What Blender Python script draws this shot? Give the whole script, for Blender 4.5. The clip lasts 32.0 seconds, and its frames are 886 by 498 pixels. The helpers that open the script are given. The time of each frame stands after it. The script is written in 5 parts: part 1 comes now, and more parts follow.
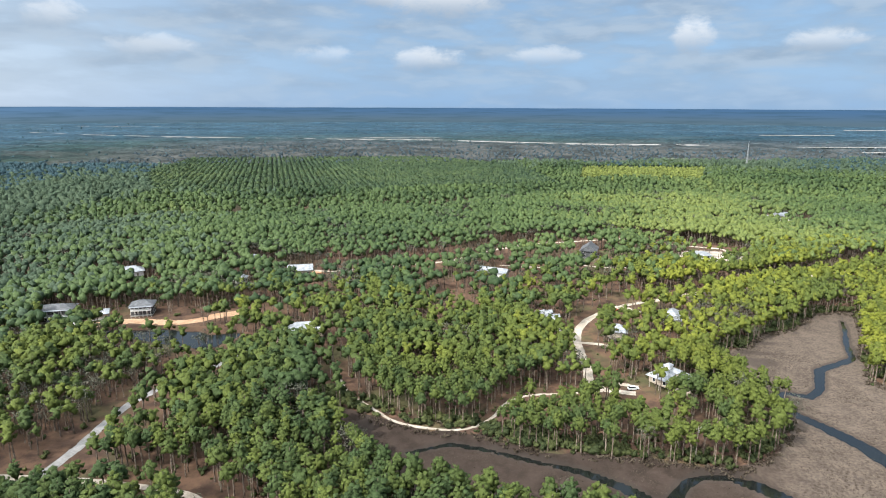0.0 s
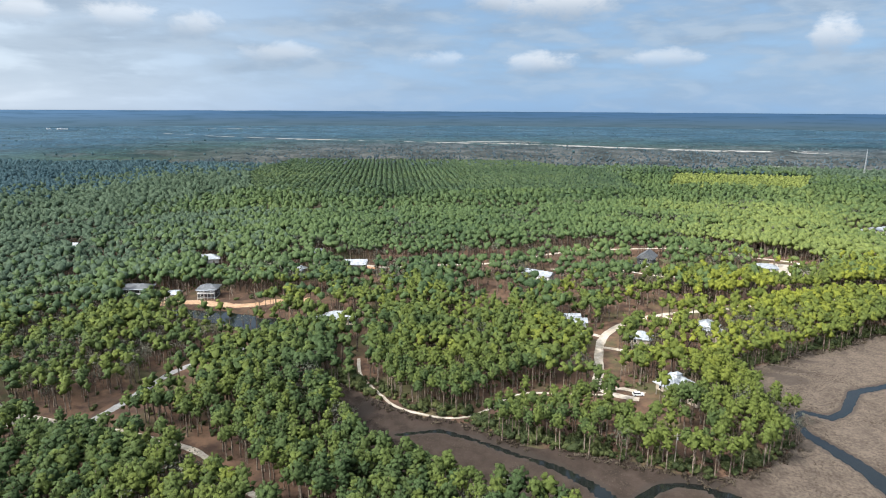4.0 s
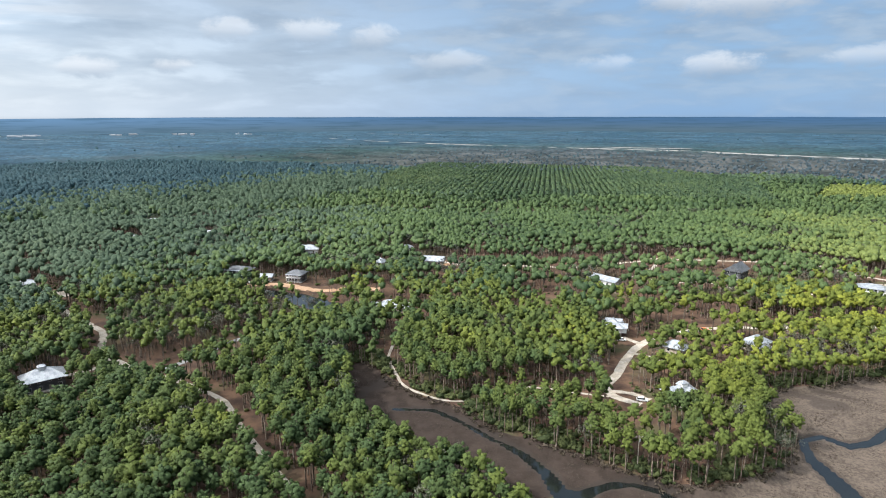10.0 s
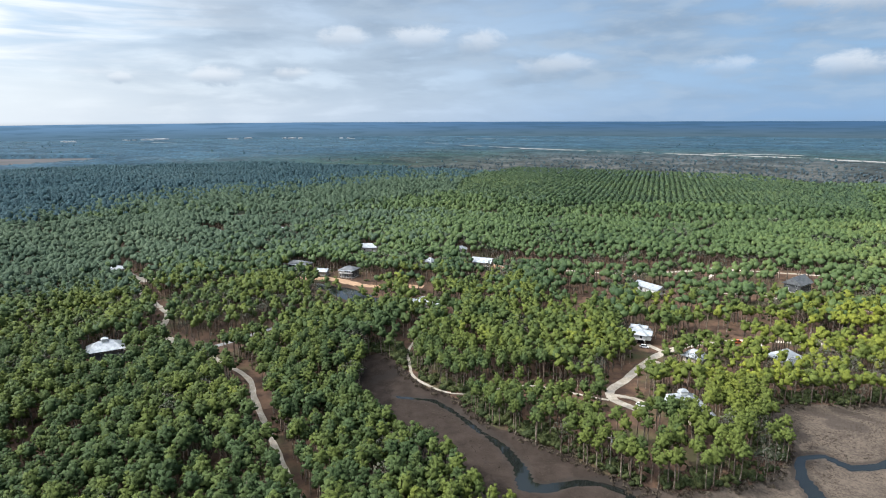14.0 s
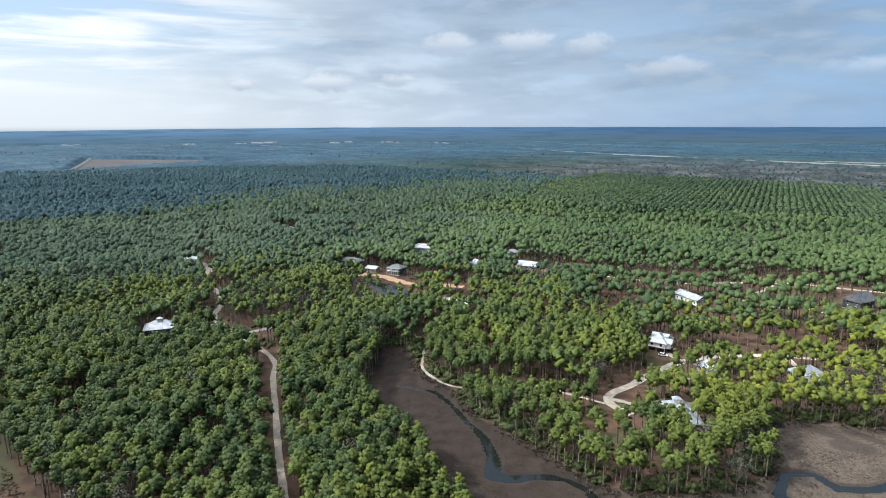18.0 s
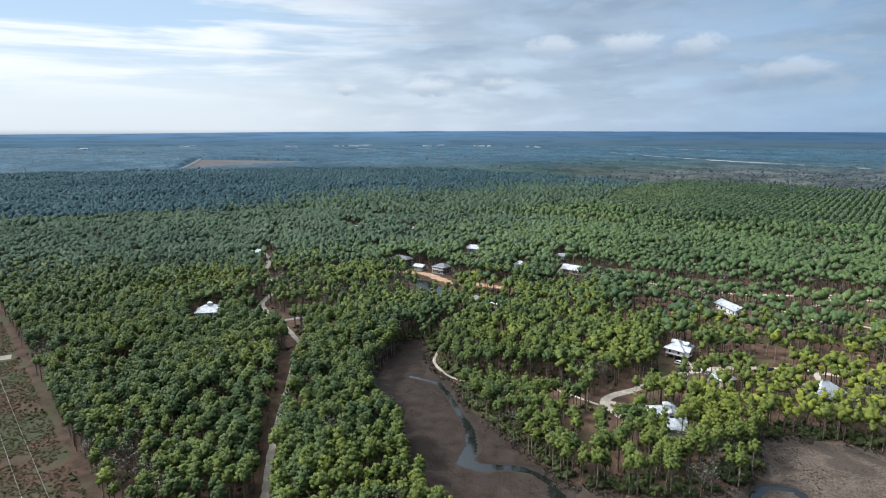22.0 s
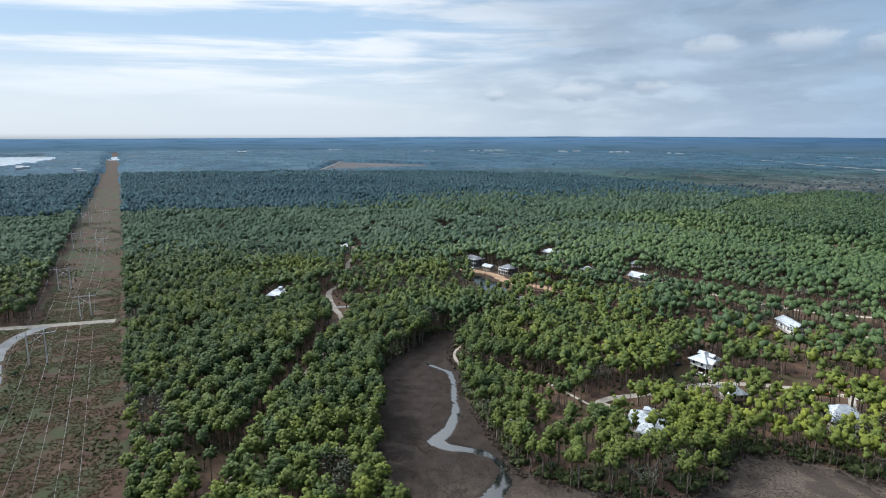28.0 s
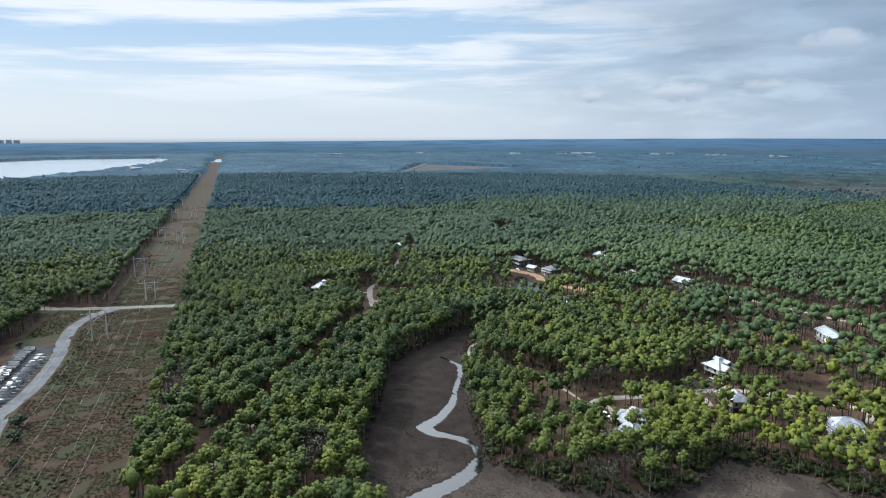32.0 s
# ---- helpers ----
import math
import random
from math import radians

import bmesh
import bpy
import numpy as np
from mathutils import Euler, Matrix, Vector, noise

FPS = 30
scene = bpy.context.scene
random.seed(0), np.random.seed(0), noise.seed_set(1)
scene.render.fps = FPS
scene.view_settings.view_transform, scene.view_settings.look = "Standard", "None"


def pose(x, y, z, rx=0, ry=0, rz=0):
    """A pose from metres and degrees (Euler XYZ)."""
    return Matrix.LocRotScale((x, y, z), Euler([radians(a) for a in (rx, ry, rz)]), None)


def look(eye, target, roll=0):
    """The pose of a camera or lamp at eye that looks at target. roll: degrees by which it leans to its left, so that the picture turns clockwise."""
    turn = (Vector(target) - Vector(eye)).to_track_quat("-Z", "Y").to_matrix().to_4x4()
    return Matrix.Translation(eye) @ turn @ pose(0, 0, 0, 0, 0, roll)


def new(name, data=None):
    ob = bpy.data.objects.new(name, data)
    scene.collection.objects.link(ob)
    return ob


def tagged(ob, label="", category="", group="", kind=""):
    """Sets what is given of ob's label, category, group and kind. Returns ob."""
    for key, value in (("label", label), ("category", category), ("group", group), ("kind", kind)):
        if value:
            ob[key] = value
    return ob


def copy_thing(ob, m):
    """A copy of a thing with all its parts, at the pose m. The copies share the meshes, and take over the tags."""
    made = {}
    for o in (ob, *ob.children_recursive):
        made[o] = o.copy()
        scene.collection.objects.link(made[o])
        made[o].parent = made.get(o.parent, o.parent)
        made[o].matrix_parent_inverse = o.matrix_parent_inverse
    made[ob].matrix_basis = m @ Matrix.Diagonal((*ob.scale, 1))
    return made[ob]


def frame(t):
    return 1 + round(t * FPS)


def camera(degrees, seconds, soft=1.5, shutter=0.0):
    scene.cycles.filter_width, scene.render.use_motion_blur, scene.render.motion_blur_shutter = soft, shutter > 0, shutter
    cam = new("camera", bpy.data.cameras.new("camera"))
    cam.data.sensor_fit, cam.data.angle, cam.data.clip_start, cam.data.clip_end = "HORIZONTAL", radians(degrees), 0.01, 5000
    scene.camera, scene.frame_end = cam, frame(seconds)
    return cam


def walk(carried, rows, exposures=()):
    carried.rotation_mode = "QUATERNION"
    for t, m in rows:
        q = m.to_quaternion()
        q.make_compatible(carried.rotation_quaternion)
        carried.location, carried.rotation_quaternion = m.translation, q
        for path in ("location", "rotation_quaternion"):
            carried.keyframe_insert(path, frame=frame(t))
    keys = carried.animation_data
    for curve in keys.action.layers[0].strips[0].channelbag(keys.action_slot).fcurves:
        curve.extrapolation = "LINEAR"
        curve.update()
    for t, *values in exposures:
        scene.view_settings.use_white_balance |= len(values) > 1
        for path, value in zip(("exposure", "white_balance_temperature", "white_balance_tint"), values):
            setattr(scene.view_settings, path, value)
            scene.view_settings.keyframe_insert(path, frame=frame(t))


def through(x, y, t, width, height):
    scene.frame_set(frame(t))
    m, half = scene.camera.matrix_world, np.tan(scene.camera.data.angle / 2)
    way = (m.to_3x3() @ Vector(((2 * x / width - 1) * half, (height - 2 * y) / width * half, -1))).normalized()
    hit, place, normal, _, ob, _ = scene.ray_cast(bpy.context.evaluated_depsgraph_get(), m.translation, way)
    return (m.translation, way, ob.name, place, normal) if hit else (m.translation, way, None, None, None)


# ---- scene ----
cam = camera(71.4, 32.0, soft=1.05)
ROWS = [
    (0.0, 0.0, 0.0, 0.0, 0.06, -13.11, -0.24),
    (0.5, 0.0148, -0.0047, 0.0003, 1.32, -13.07, -0.24),
    (1.0, 0.0297, -0.0092, 0.0004, 2.58, -13.02, -0.26),
    (1.5, 0.0448, -0.0133, 0.0007, 3.84, -12.98, -0.26),
    (2.0, 0.0599, -0.0171, 0.001, 5.1, -12.94, -0.25),
    (2.5, 0.0751, -0.0206, 0.0012, 6.35, -12.91, -0.27),
    (3.0, 0.0903, -0.0236, 0.0016, 7.59, -12.89, -0.27),
    (3.5, 0.1056, -0.0264, 0.0018, 8.83, -12.85, -0.29),
    (5.5, 0.1685, -0.0351, 0.0019, 13.84, -12.66, -0.27),
    (6.0, 0.1841, -0.0361, 0.002, 15.06, -12.62, -0.26),
    (6.5, 0.1998, -0.0367, 0.0021, 16.28, -12.59, -0.24),
    (7.0, 0.2156, -0.037, 0.0021, 17.51, -12.56, -0.23),
    (7.5, 0.2315, -0.0369, 0.0021, 18.74, -12.52, -0.19),
    (8.0, 0.2473, -0.0366, 0.0019, 19.96, -12.48, -0.15),
    (8.5, 0.2631, -0.0359, 0.0018, 21.18, -12.43, -0.11),
    (9.0, 0.2789, -0.0348, 0.0018, 22.4, -12.4, -0.04),
    (9.5, 0.2947, -0.0336, 0.0014, 23.61, -12.34, 0.01),
    (10.0, 0.3103, -0.0319, 0.0014, 24.82, -12.31, 0.06),
    (10.5, 0.3258, -0.0299, 0.0011, 26.03, -12.25, 0.11),
    (11.0, 0.3416, -0.0273, 0.0012, 27.23, -12.21, 0.16),
    (11.5, 0.357, -0.0248, 0.001, 28.43, -12.14, 0.18),
    (12.0, 0.372, -0.0219, 0.0011, 29.59, -12.08, 0.19),
    (12.5, 0.3874, -0.0186, 0.0012, 30.78, -12.03, 0.19),
    (13.0, 0.4026, -0.0151, 0.0015, 31.96, -11.97, 0.16),
    (13.5, 0.418, -0.0109, 0.0019, 33.16, -11.93, 0.2),
    (14.0, 0.4329, -0.0071, 0.0019, 34.33, -11.87, 0.17),
    (14.5, 0.4481, -0.0027, 0.0019, 35.51, -11.82, 0.19),
    (16.5, 0.5084, 0.0191, 0.0021, 40.17, -11.58, 0.2),
    (17.0, 0.5228, 0.0251, 0.0019, 41.32, -11.51, 0.16),
    (17.5, 0.537, 0.0314, 0.0017, 42.46, -11.45, 0.13),
    (18.0, 0.5512, 0.0381, 0.0015, 43.6, -11.4, 0.08),
    (18.5, 0.5652, 0.0451, 0.0015, 44.73, -11.36, 0.08),
    (19.0, 0.5789, 0.0523, 0.0012, 45.86, -11.32, 0.05),
    (19.5, 0.5926, 0.0597, 0.0005, 46.98, -11.24, 0.03),
    (20.0, 0.606, 0.0674, 0.0009, 48.12, -11.22, -0.01),
    (20.5, 0.6194, 0.0755, 0.0006, 49.24, -11.16, -0.03),
    (21.0, 0.6325, 0.0839, 0.0007, 50.36, -11.15, -0.03),
    (21.5, 0.6454, 0.0924, 0.0006, 51.48, -11.1, -0.07),
    (22.0, 0.6582, 0.1011, 0.0005, 52.59, -11.05, -0.1),
    (22.5, 0.6707, 0.1102, 0.0006, 53.71, -11.02, -0.1),
    (23.0, 0.6831, 0.1193, 0.0004, 54.82, -10.98, -0.13),
    (23.5, 0.6954, 0.1288, 0.0004, 55.94, -10.94, -0.15),
    (24.0, 0.7074, 0.1384, 0.0004, 57.05, -10.9, -0.18),
    (24.5, 0.7192, 0.1485, 0.0007, 58.17, -10.9, -0.22),
    (25.0, 0.7309, 0.1584, 0.0, 59.26, -10.83, -0.23),
    (25.5, 0.7422, 0.1687, -0.0, 60.35, -10.8, -0.21),
    (27.5, 0.7875, 0.2128, -0.0002, 64.75, -10.65, -0.22),
    (28.0, 0.7977, 0.224, -0.0003, 65.82, -10.62, -0.21),
    (28.5, 0.8078, 0.2356, -0.0005, 66.88, -10.59, -0.15),
    (29.0, 0.8176, 0.2469, -0.0009, 67.94, -10.54, -0.17),
    (29.5, 0.8274, 0.259, -0.0009, 69.02, -10.54, -0.12),
    (30.0, 0.837, 0.2712, -0.0011, 70.09, -10.51, -0.08),
    (30.5, 0.8463, 0.2833, -0.0012, 71.15, -10.51, -0.05),
    (31.0, 0.8555, 0.2956, -0.0013, 72.21, -10.47, -0.03),
    (31.5, 0.8644, 0.3079, -0.0016, 73.25, -10.41, -0.04),
    (32.0, 0.873, 0.3209, -0.0013, 74.33, -10.39, -0.0),
]
TILT, LEAN, TURN = 0.0, 0.0, 0.0
METRES, EYE = 332.0, 116.0
walk(cam, [(t, pose(0, 0, EYE, TILT, LEAN, TURN) @ pose(METRES * x, METRES * y, METRES * z, 90 + pitch, roll, yaw)) for t, x, y, z, yaw, pitch, roll in ROWS],
     exposures=[(0.0, 0.15, 6150, 10), (9.0, 0.10, 6050, 10), (20.0, -0.02, 5900, 9), (32.0, -0.22, 5700, 8)])

# ---- world and sun ----
SUN_AZ = 128.0      # degrees to the left of +y
SUN_EL = 42.0
sun_dir = Vector((-math.sin(radians(SUN_AZ)) * math.cos(radians(SUN_EL)), math.cos(radians(SUN_AZ)) * math.cos(radians(SUN_EL)), math.sin(radians(SUN_EL))))
sun_data = bpy.data.lights.new("sun", "SUN")
sun_data.energy, sun_data.angle, sun_data.color = 4.3, radians(2.0), (1.0, 0.93, 0.82)
sun = new("sun", sun_data)
sun.matrix_world = look(sun_dir * 100, (0, 0, 0))


class Nodes:
    """Short hand for building a node tree."""

    def __init__(self, tree):
        self.t = tree
        tree.nodes.clear()

    def n(self, kind, ins=(), **props):
        node = self.t.nodes.new(kind)
        for k, v in props.items():
            setattr(node, k, v)
        for k, v in dict(ins).items():
            if isinstance(v, bpy.types.NodeSocket):
                self.t.links.new(v, node.inputs[k])
            else:
                node.inputs[k].default_value = v
        return node

    def math(self, op, a, b=0.0, clamp=False):
        return self.n("ShaderNodeMath", {0: a, 1: b}, operation=op, use_clamp=clamp).outputs[0]

    def mix(self, f, a, b, kind="MIX"):
        node = self.n("ShaderNodeMix", {0: f}, data_type="RGBA", blend_type=kind)
        for i, v in ((6, a), (7, b)):
            if isinstance(v, bpy.types.NodeSocket):
                self.t.links.new(v, node.inputs[i])
            else:
                node.inputs[i].default_value = (*v[:3], 1)
        return node.outputs[2]

    def noise(self, vec, scale, detail=3.0, rough=0.55, dist=0.0):
        return self.n("ShaderNodeTexNoise", {"Vector": vec, "Scale": scale, "Detail": detail, "Roughness": rough, "Distortion": dist}).outputs[0]

    def ramp(self, f, lo, hi, a=0.0, b=1.0):
        return self.n("ShaderNodeMapRange", {0: f, 1: lo, 2: hi, 3: a, 4: b}, interpolation_type="SMOOTHSTEP").outputs[0]

    def xyz(self, x, y, z=0.0):
        return self.n("ShaderNodeCombineXYZ", {0: x, 1: y, 2: z}).outputs[0]


world = bpy.data.worlds.new("sky")
scene.world = world
world.use_nodes = True
w = Nodes(world.node_tree)
sky = w.n("ShaderNodeTexSky", sky_type="NISHITA", sun_disc=False, sun_elevation=radians(SUN_EL), sun_rotation=radians(-SUN_AZ),
          altitude=100.0, air_density=1.0, dust_density=1.2, ozone_density=1.0).outputs[0]
way = w.n("ShaderNodeTexCoord").outputs["Generated"]
sep = w.n("ShaderNodeSeparateXYZ", {0: way}).outputs
az = w.math("ARCTAN2", w.math("MULTIPLY", sep[0], -1.0), sep[1])
el = w.math("ARCSINE", sep[2])
# streets of flat cloud, drawn out along the horizon
flat = w.xyz(w.math("MULTIPLY", az, 3.2), w.math("MULTIPLY", el, 15.0), 0.0)
n1 = w.noise(flat, 1.6, 5.0, 0.52, 0.3)
fine = w.xyz(w.math("MULTIPLY", az, 7.0), w.math("MULTIPLY", el, 24.0), 3.0)
n2 = w.noise(fine, 1.7, 5.0, 0.54, 0.2)
n3 = w.noise(w.xyz(w.math("MULTIPLY", az, 20.0), w.math("MULTIPLY", el, 34.0), 11.0), 1.3, 6.0, 0.62, 0.3)
side = w.ramp(az, 0.80, 1.35)                    # 0 to the right: heaped cloud; 1 to the left: thin bright streaks
deck = w.ramp(w.math("ADD", w.math("MULTIPLY", n1, 0.55), w.math("MULTIPLY", n2, 0.45)), 0.36, 0.62)
far_thin = w.ramp(el, 0.0, 0.08, 0.45, 1.0)
deck = w.math("MULTIPLY", deck, far_thin)
streak_v = w.xyz(w.math("MULTIPLY", w.math("ADD", az, w.math("MULTIPLY", el, 2.0)), 2.2), w.math("MULTIPLY", el, 24.0), 7.0)
streak = w.math("MULTIPLY", w.ramp(w.noise(streak_v, 1.0, 5.0, 0.55, 0.4), 0.44, 0.60), w.ramp(el, 0.02, 0.10))
base = w.n("ShaderNodeVectorMath", {0: sky, 3: 0.085}, operation="SCALE").outputs[0]
glow = w.math("MULTIPLY", w.ramp(az, 0.0, 1.25), w.ramp(el, 0.9, 0.0))
haze_sky = w.mix(glow, (0.30, 0.48, 0.72), (0.92, 0.96, 0.98))
base = w.mix(w.ramp(el, 0.35, 0.0, 0.30, 0.80), base, haze_sky)
grey = w.mix(w.ramp(n2, 0.38, 0.66), (0.275, 0.345, 0.425), (0.415, 0.49, 0.565))
right = w.mix(w.math("MULTIPLY", deck, 0.80), base, grey)
blue_gap = w.mix(w.ramp(el, 0.04, 0.16, 0.0, 0.62), base, (0.51, 0.71, 0.90))
left = w.mix(w.math("MULTIPLY", streak, 0.9), blue_gap, (1.10, 1.07, 1.02))
col = w.mix(side, right, left)
# single heaped clouds: azimuth, elevation, half width, half height in degrees, whiteness
for a0, e0, ra, re, white in ((0.3, 9.3, 5.6, 2.1, 0.95), (6.3, 9.6, 2.2, 1.6, 0.8), (-21.0, 5.8, 1.7, 1.7, 0.75), (1.5, 4.0, 3.2, 1.1, 0.6), (-30.5, 5.0, 2.6, 0.9, 0.55), (10.5, 4.2, 2.6, 0.8, 0.4),
                             (36.5, 7.0, 2.6, 1.2, 0.6), (43.0, 6.9, 2.3, 1.1, 0.55), (31.0, 6.6, 2.0, 1.2, 0.5), (54.0, 3.6, 2.4, 0.9, 0.7), (16.0, 10.6, 3.0, 1.0, 0.5), (-9.0, 4.2, 3.0, 0.8, 0.45),
                             (24.0, 4.6, 3.4, 1.0, 0.4), (47.5, 3.9, 1.7, 0.6, 0.6), (61.0, 3.3, 1.0, 0.5, 0.6)):
    dx = w.math("DIVIDE", w.math("SUBTRACT", az, radians(a0)), radians(ra))
    dy = w.math("DIVIDE", w.math("SUBTRACT", el, radians(e0)), radians(re))
    r2 = w.math("ADD", w.math("MULTIPLY", dx, dx), w.math("MULTIPLY", dy, dy))
    edge = w.math("ADD", r2, w.math("MULTIPLY", w.math("SUBTRACT", n3, 0.5), 3.4))
    m = w.math("MULTIPLY", w.ramp(edge, 1.35, 0.0), white)
    body = w.mix(w.ramp(dy, -0.9, 0.5), (0.36, 0.43, 0.51), (0.82, 0.83, 0.83))
    col = w.mix(m, col, body)
to_sun = w.n("ShaderNodeVectorMath", {0: way, 1: tuple(sun_dir)}, operation="DOT_PRODUCT").outputs["Value"]
# unseen brightness added round the sun, above the view, for fill and reflections
col = w.mix(w.math("MULTIPLY", w.ramp(to_sun, 0.36, 0.92), w.ramp(el, 0.22, 0.45)), col, (4.5, 4.42, 4.3))
below = w.ramp(sep[2], -0.02, 0.0)
col = w.mix(below, (0.08, 0.12, 0.12), col)
bg = w.n("ShaderNodeBackground", {0: col, 1: 1.05})
w.n("ShaderNodeOutputWorld", {0: bg.outputs[0]})


# ---- materials ----
def material(name, build, rough=0.8, spec=0.3, bump=None, metal=0.0, through=0.0, sheen=0.0):
    """build(nodes, coordinates) gives the base colour; bump is (scale, metres)."""
    m = bpy.data.materials.new(name)
    m.use_nodes = True
    k = Nodes(m.node_tree)
    co = k.n("ShaderNodeNewGeometry").outputs["Position"]
    p = k.n("ShaderNodeBsdfPrincipled", {"Roughness": rough, "Specular IOR Level": spec, "Metallic": metal, "Diffuse Roughness": 1.0 if rough >= 0.9 else 0.0,
                                           "Sheen Weight": sheen, "Sheen Roughness": 0.6})
    c = build(k, co)
    if isinstance(c, bpy.types.NodeSocket):
        k.t.links.new(c, p.inputs["Base Color"])
    else:
        p.inputs["Base Color"].default_value = (*c, 1)
    if bump:
        h = k.noise(co, bump[0], 4.0, 0.6)
        b = k.n("ShaderNodeBump", {"Height": h, "Strength": 1.0, "Distance": bump[1]})
        k.t.links.new(b.outputs[0], p.inputs["Normal"])
    out = p.outputs[0]
    if through:      # leaves let some light through
        tr = k.n("ShaderNodeBsdfTranslucent")
        if isinstance(c, bpy.types.NodeSocket):
            k.t.links.new(c, tr.inputs[0])
        out = k.n("ShaderNodeMixShader", {0: through, 1: out, 2: tr.outputs[0]}).outputs[0]
    k.n("ShaderNodeOutputMaterial", {0: out})
    return m


def two(a, b, scale, lo=0.35, hi=0.65, fine=0.0, fine_scale=20.0):
    def build(k, co):
        f = k.ramp(k.noise(co, scale, 4.0, 0.6), lo, hi)
        c = k.mix(f, a, b)
        if fine:
            g = k.ramp(k.noise(co, fine_scale, 2.0, 0.6), 0.3, 0.7, 1 - fine, 1 + fine)
            c = k.n("ShaderNodeVectorMath", {0: c, 3: g}, operation="SCALE").outputs[0]
        return c
    return build


def leaves(dark, mid, light, stand=0.02, vary=0.55):
    """Foliage: every tree has its own tint, with slow drifts through the stand and clumps within a crown."""
    def build(k, co):
        tint = k.n("ShaderNodeAttribute", attribute_name="tint").outputs["Fac"]
        slow = k.noise(co, stand, 2.0, 0.5)
        f = k.math("ADD", k.math("ADD", k.math("MULTIPLY", k.math("SUBTRACT", tint, 0.5), vary), 0.275), k.math("MULTIPLY", k.math("SUBTRACT", slow, 0.40), 1.1))
        c = k.mix(k.ramp(f, 0.05, 0.55), dark, mid)
        c = k.mix(k.ramp(f, 0.5, 1.0), c, light)
        g = k.math("MULTIPLY", k.ramp(k.noise(co, 4.0, 3.0, 0.7), 0.3, 0.72, 0.55, 1.45), k.ramp(k.noise(co, 0.9, 2.0, 0.6), 0.3, 0.7, 0.85, 1.15))
        return k.n("ShaderNodeVectorMath", {0: c, 3: g}, operation="SCALE").outputs[0]
    return build


PINE = material("pine_needles", leaves((0.042, 0.066, 0.025), (0.083, 0.105, 0.024), (0.162, 0.178, 0.026), 0.02, 0.42), 0.6, 0.08, (5.0, 0.10), through=0.06)
OAK = material("hardwood_leaves", leaves((0.024, 0.044, 0.018), (0.048, 0.076, 0.024), (0.088, 0.104, 0.044)), 0.7, 0.25, (2.2, 0.3))
BARE = material("bare_twigs", leaves((0.064, 0.071, 0.053), (0.105, 0.109, 0.079), (0.158, 0.150, 0.112), 0.01), 0.85, 0.15, (1.8, 0.35))
SWAMP = material("swamp_woods_leaves", leaves((0.049, 0.075, 0.090), (0.078, 0.101, 0.113), (0.120, 0.132, 0.137), 0.006), 1.0, 0.0, (0.8, 0.5))
ROWPINE = material("plantation_needles", leaves((0.036, 0.062, 0.034), (0.066, 0.100, 0.044), (0.112, 0.144, 0.052), 0.004), 0.55, 0.14, None, through=0.2)
# blue haze is painted into the leaf colour of the far woods
HAZED_WOOD = material("hazed_woods_leaves", leaves((0.060, 0.112, 0.132), (0.084, 0.142, 0.158), (0.114, 0.170, 0.168), 0.0025, 0.3), 0.6, 0.06, None, through=0.55)


def canopy_colour(k, co):
    """The closed canopy of far woods: green and dark stands in long belts, grey cut-over strips, a grey swamp belt, and
    blue haze painted in further out.
    """
    sw = k.n("ShaderNodeAttribute", attribute_name="swamp").outputs["Fac"]
    out = k.n("ShaderNodeAttribute", attribute_name="haze_share").outputs["Fac"]
    belt = k.n("ShaderNodeVectorMath", {0: co, 1: (1.0, 2.4, 0.0)}, operation="MULTIPLY").outputs[0]
    big, strip = k.noise(belt, 0.0014, 4.0, 0.6), k.noise(belt, 0.0042, 4.0, 0.62)
    mid, small = k.noise(co, 0.010, 4.0, 0.65), k.noise(co, 0.07, 3.0, 0.7)
    c = k.mix(k.ramp(big, 0.40, 0.58), (0.020, 0.038, 0.032), (0.036, 0.060, 0.042))
    c = k.mix(k.ramp(strip, 0.52, 0.60, 0.0, 0.7), c, (0.056, 0.062, 0.056))
    c = k.mix(k.ramp(strip, 0.44, 0.36, 0.0, 0.7), c, (0.018, 0.034, 0.034))
    grey = k.mix(k.ramp(mid, 0.35, 0.65), (0.046, 0.054, 0.052), (0.084, 0.086, 0.080))
    c = k.mix(sw, c, grey)
    # haze painted over the stands as a blue tint
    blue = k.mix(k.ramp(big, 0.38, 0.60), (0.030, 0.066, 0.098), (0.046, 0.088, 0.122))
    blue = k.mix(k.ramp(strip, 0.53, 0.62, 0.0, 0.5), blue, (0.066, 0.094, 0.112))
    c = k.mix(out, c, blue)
    g = k.math("MULTIPLY", k.ramp(mid, 0.3, 0.7, 0.75, 1.25), k.ramp(small, 0.3, 0.7, 0.65, 1.35))
    return k.n("ShaderNodeVectorMath", {0: c, 3: g}, operation="SCALE").outputs[0]


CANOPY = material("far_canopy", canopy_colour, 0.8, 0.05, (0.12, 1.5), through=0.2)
MIDPINE = material("mid_pine_needles", leaves((0.034, 0.060, 0.026), (0.072, 0.108, 0.038), (0.140, 0.172, 0.048), 0.006, 0.30), 0.55, 0.14, None, through=0.15)
# paler, cooler copy of the pine needles with haze painted into the colour
HAZED_PINE = material("hazed_pine_needles", leaves((0.084, 0.126, 0.084), (0.122, 0.170, 0.108), (0.166, 0.206, 0.122), 0.006, 0.35), 0.6, 0.06, None, through=0.5)
SHRUB = material("shrub_leaves", leaves((0.047, 0.064, 0.025), (0.086, 0.103, 0.037), (0.147, 0.151, 0.052), 0.05), 0.75, 0.2, (3.0, 0.1), through=0.35)
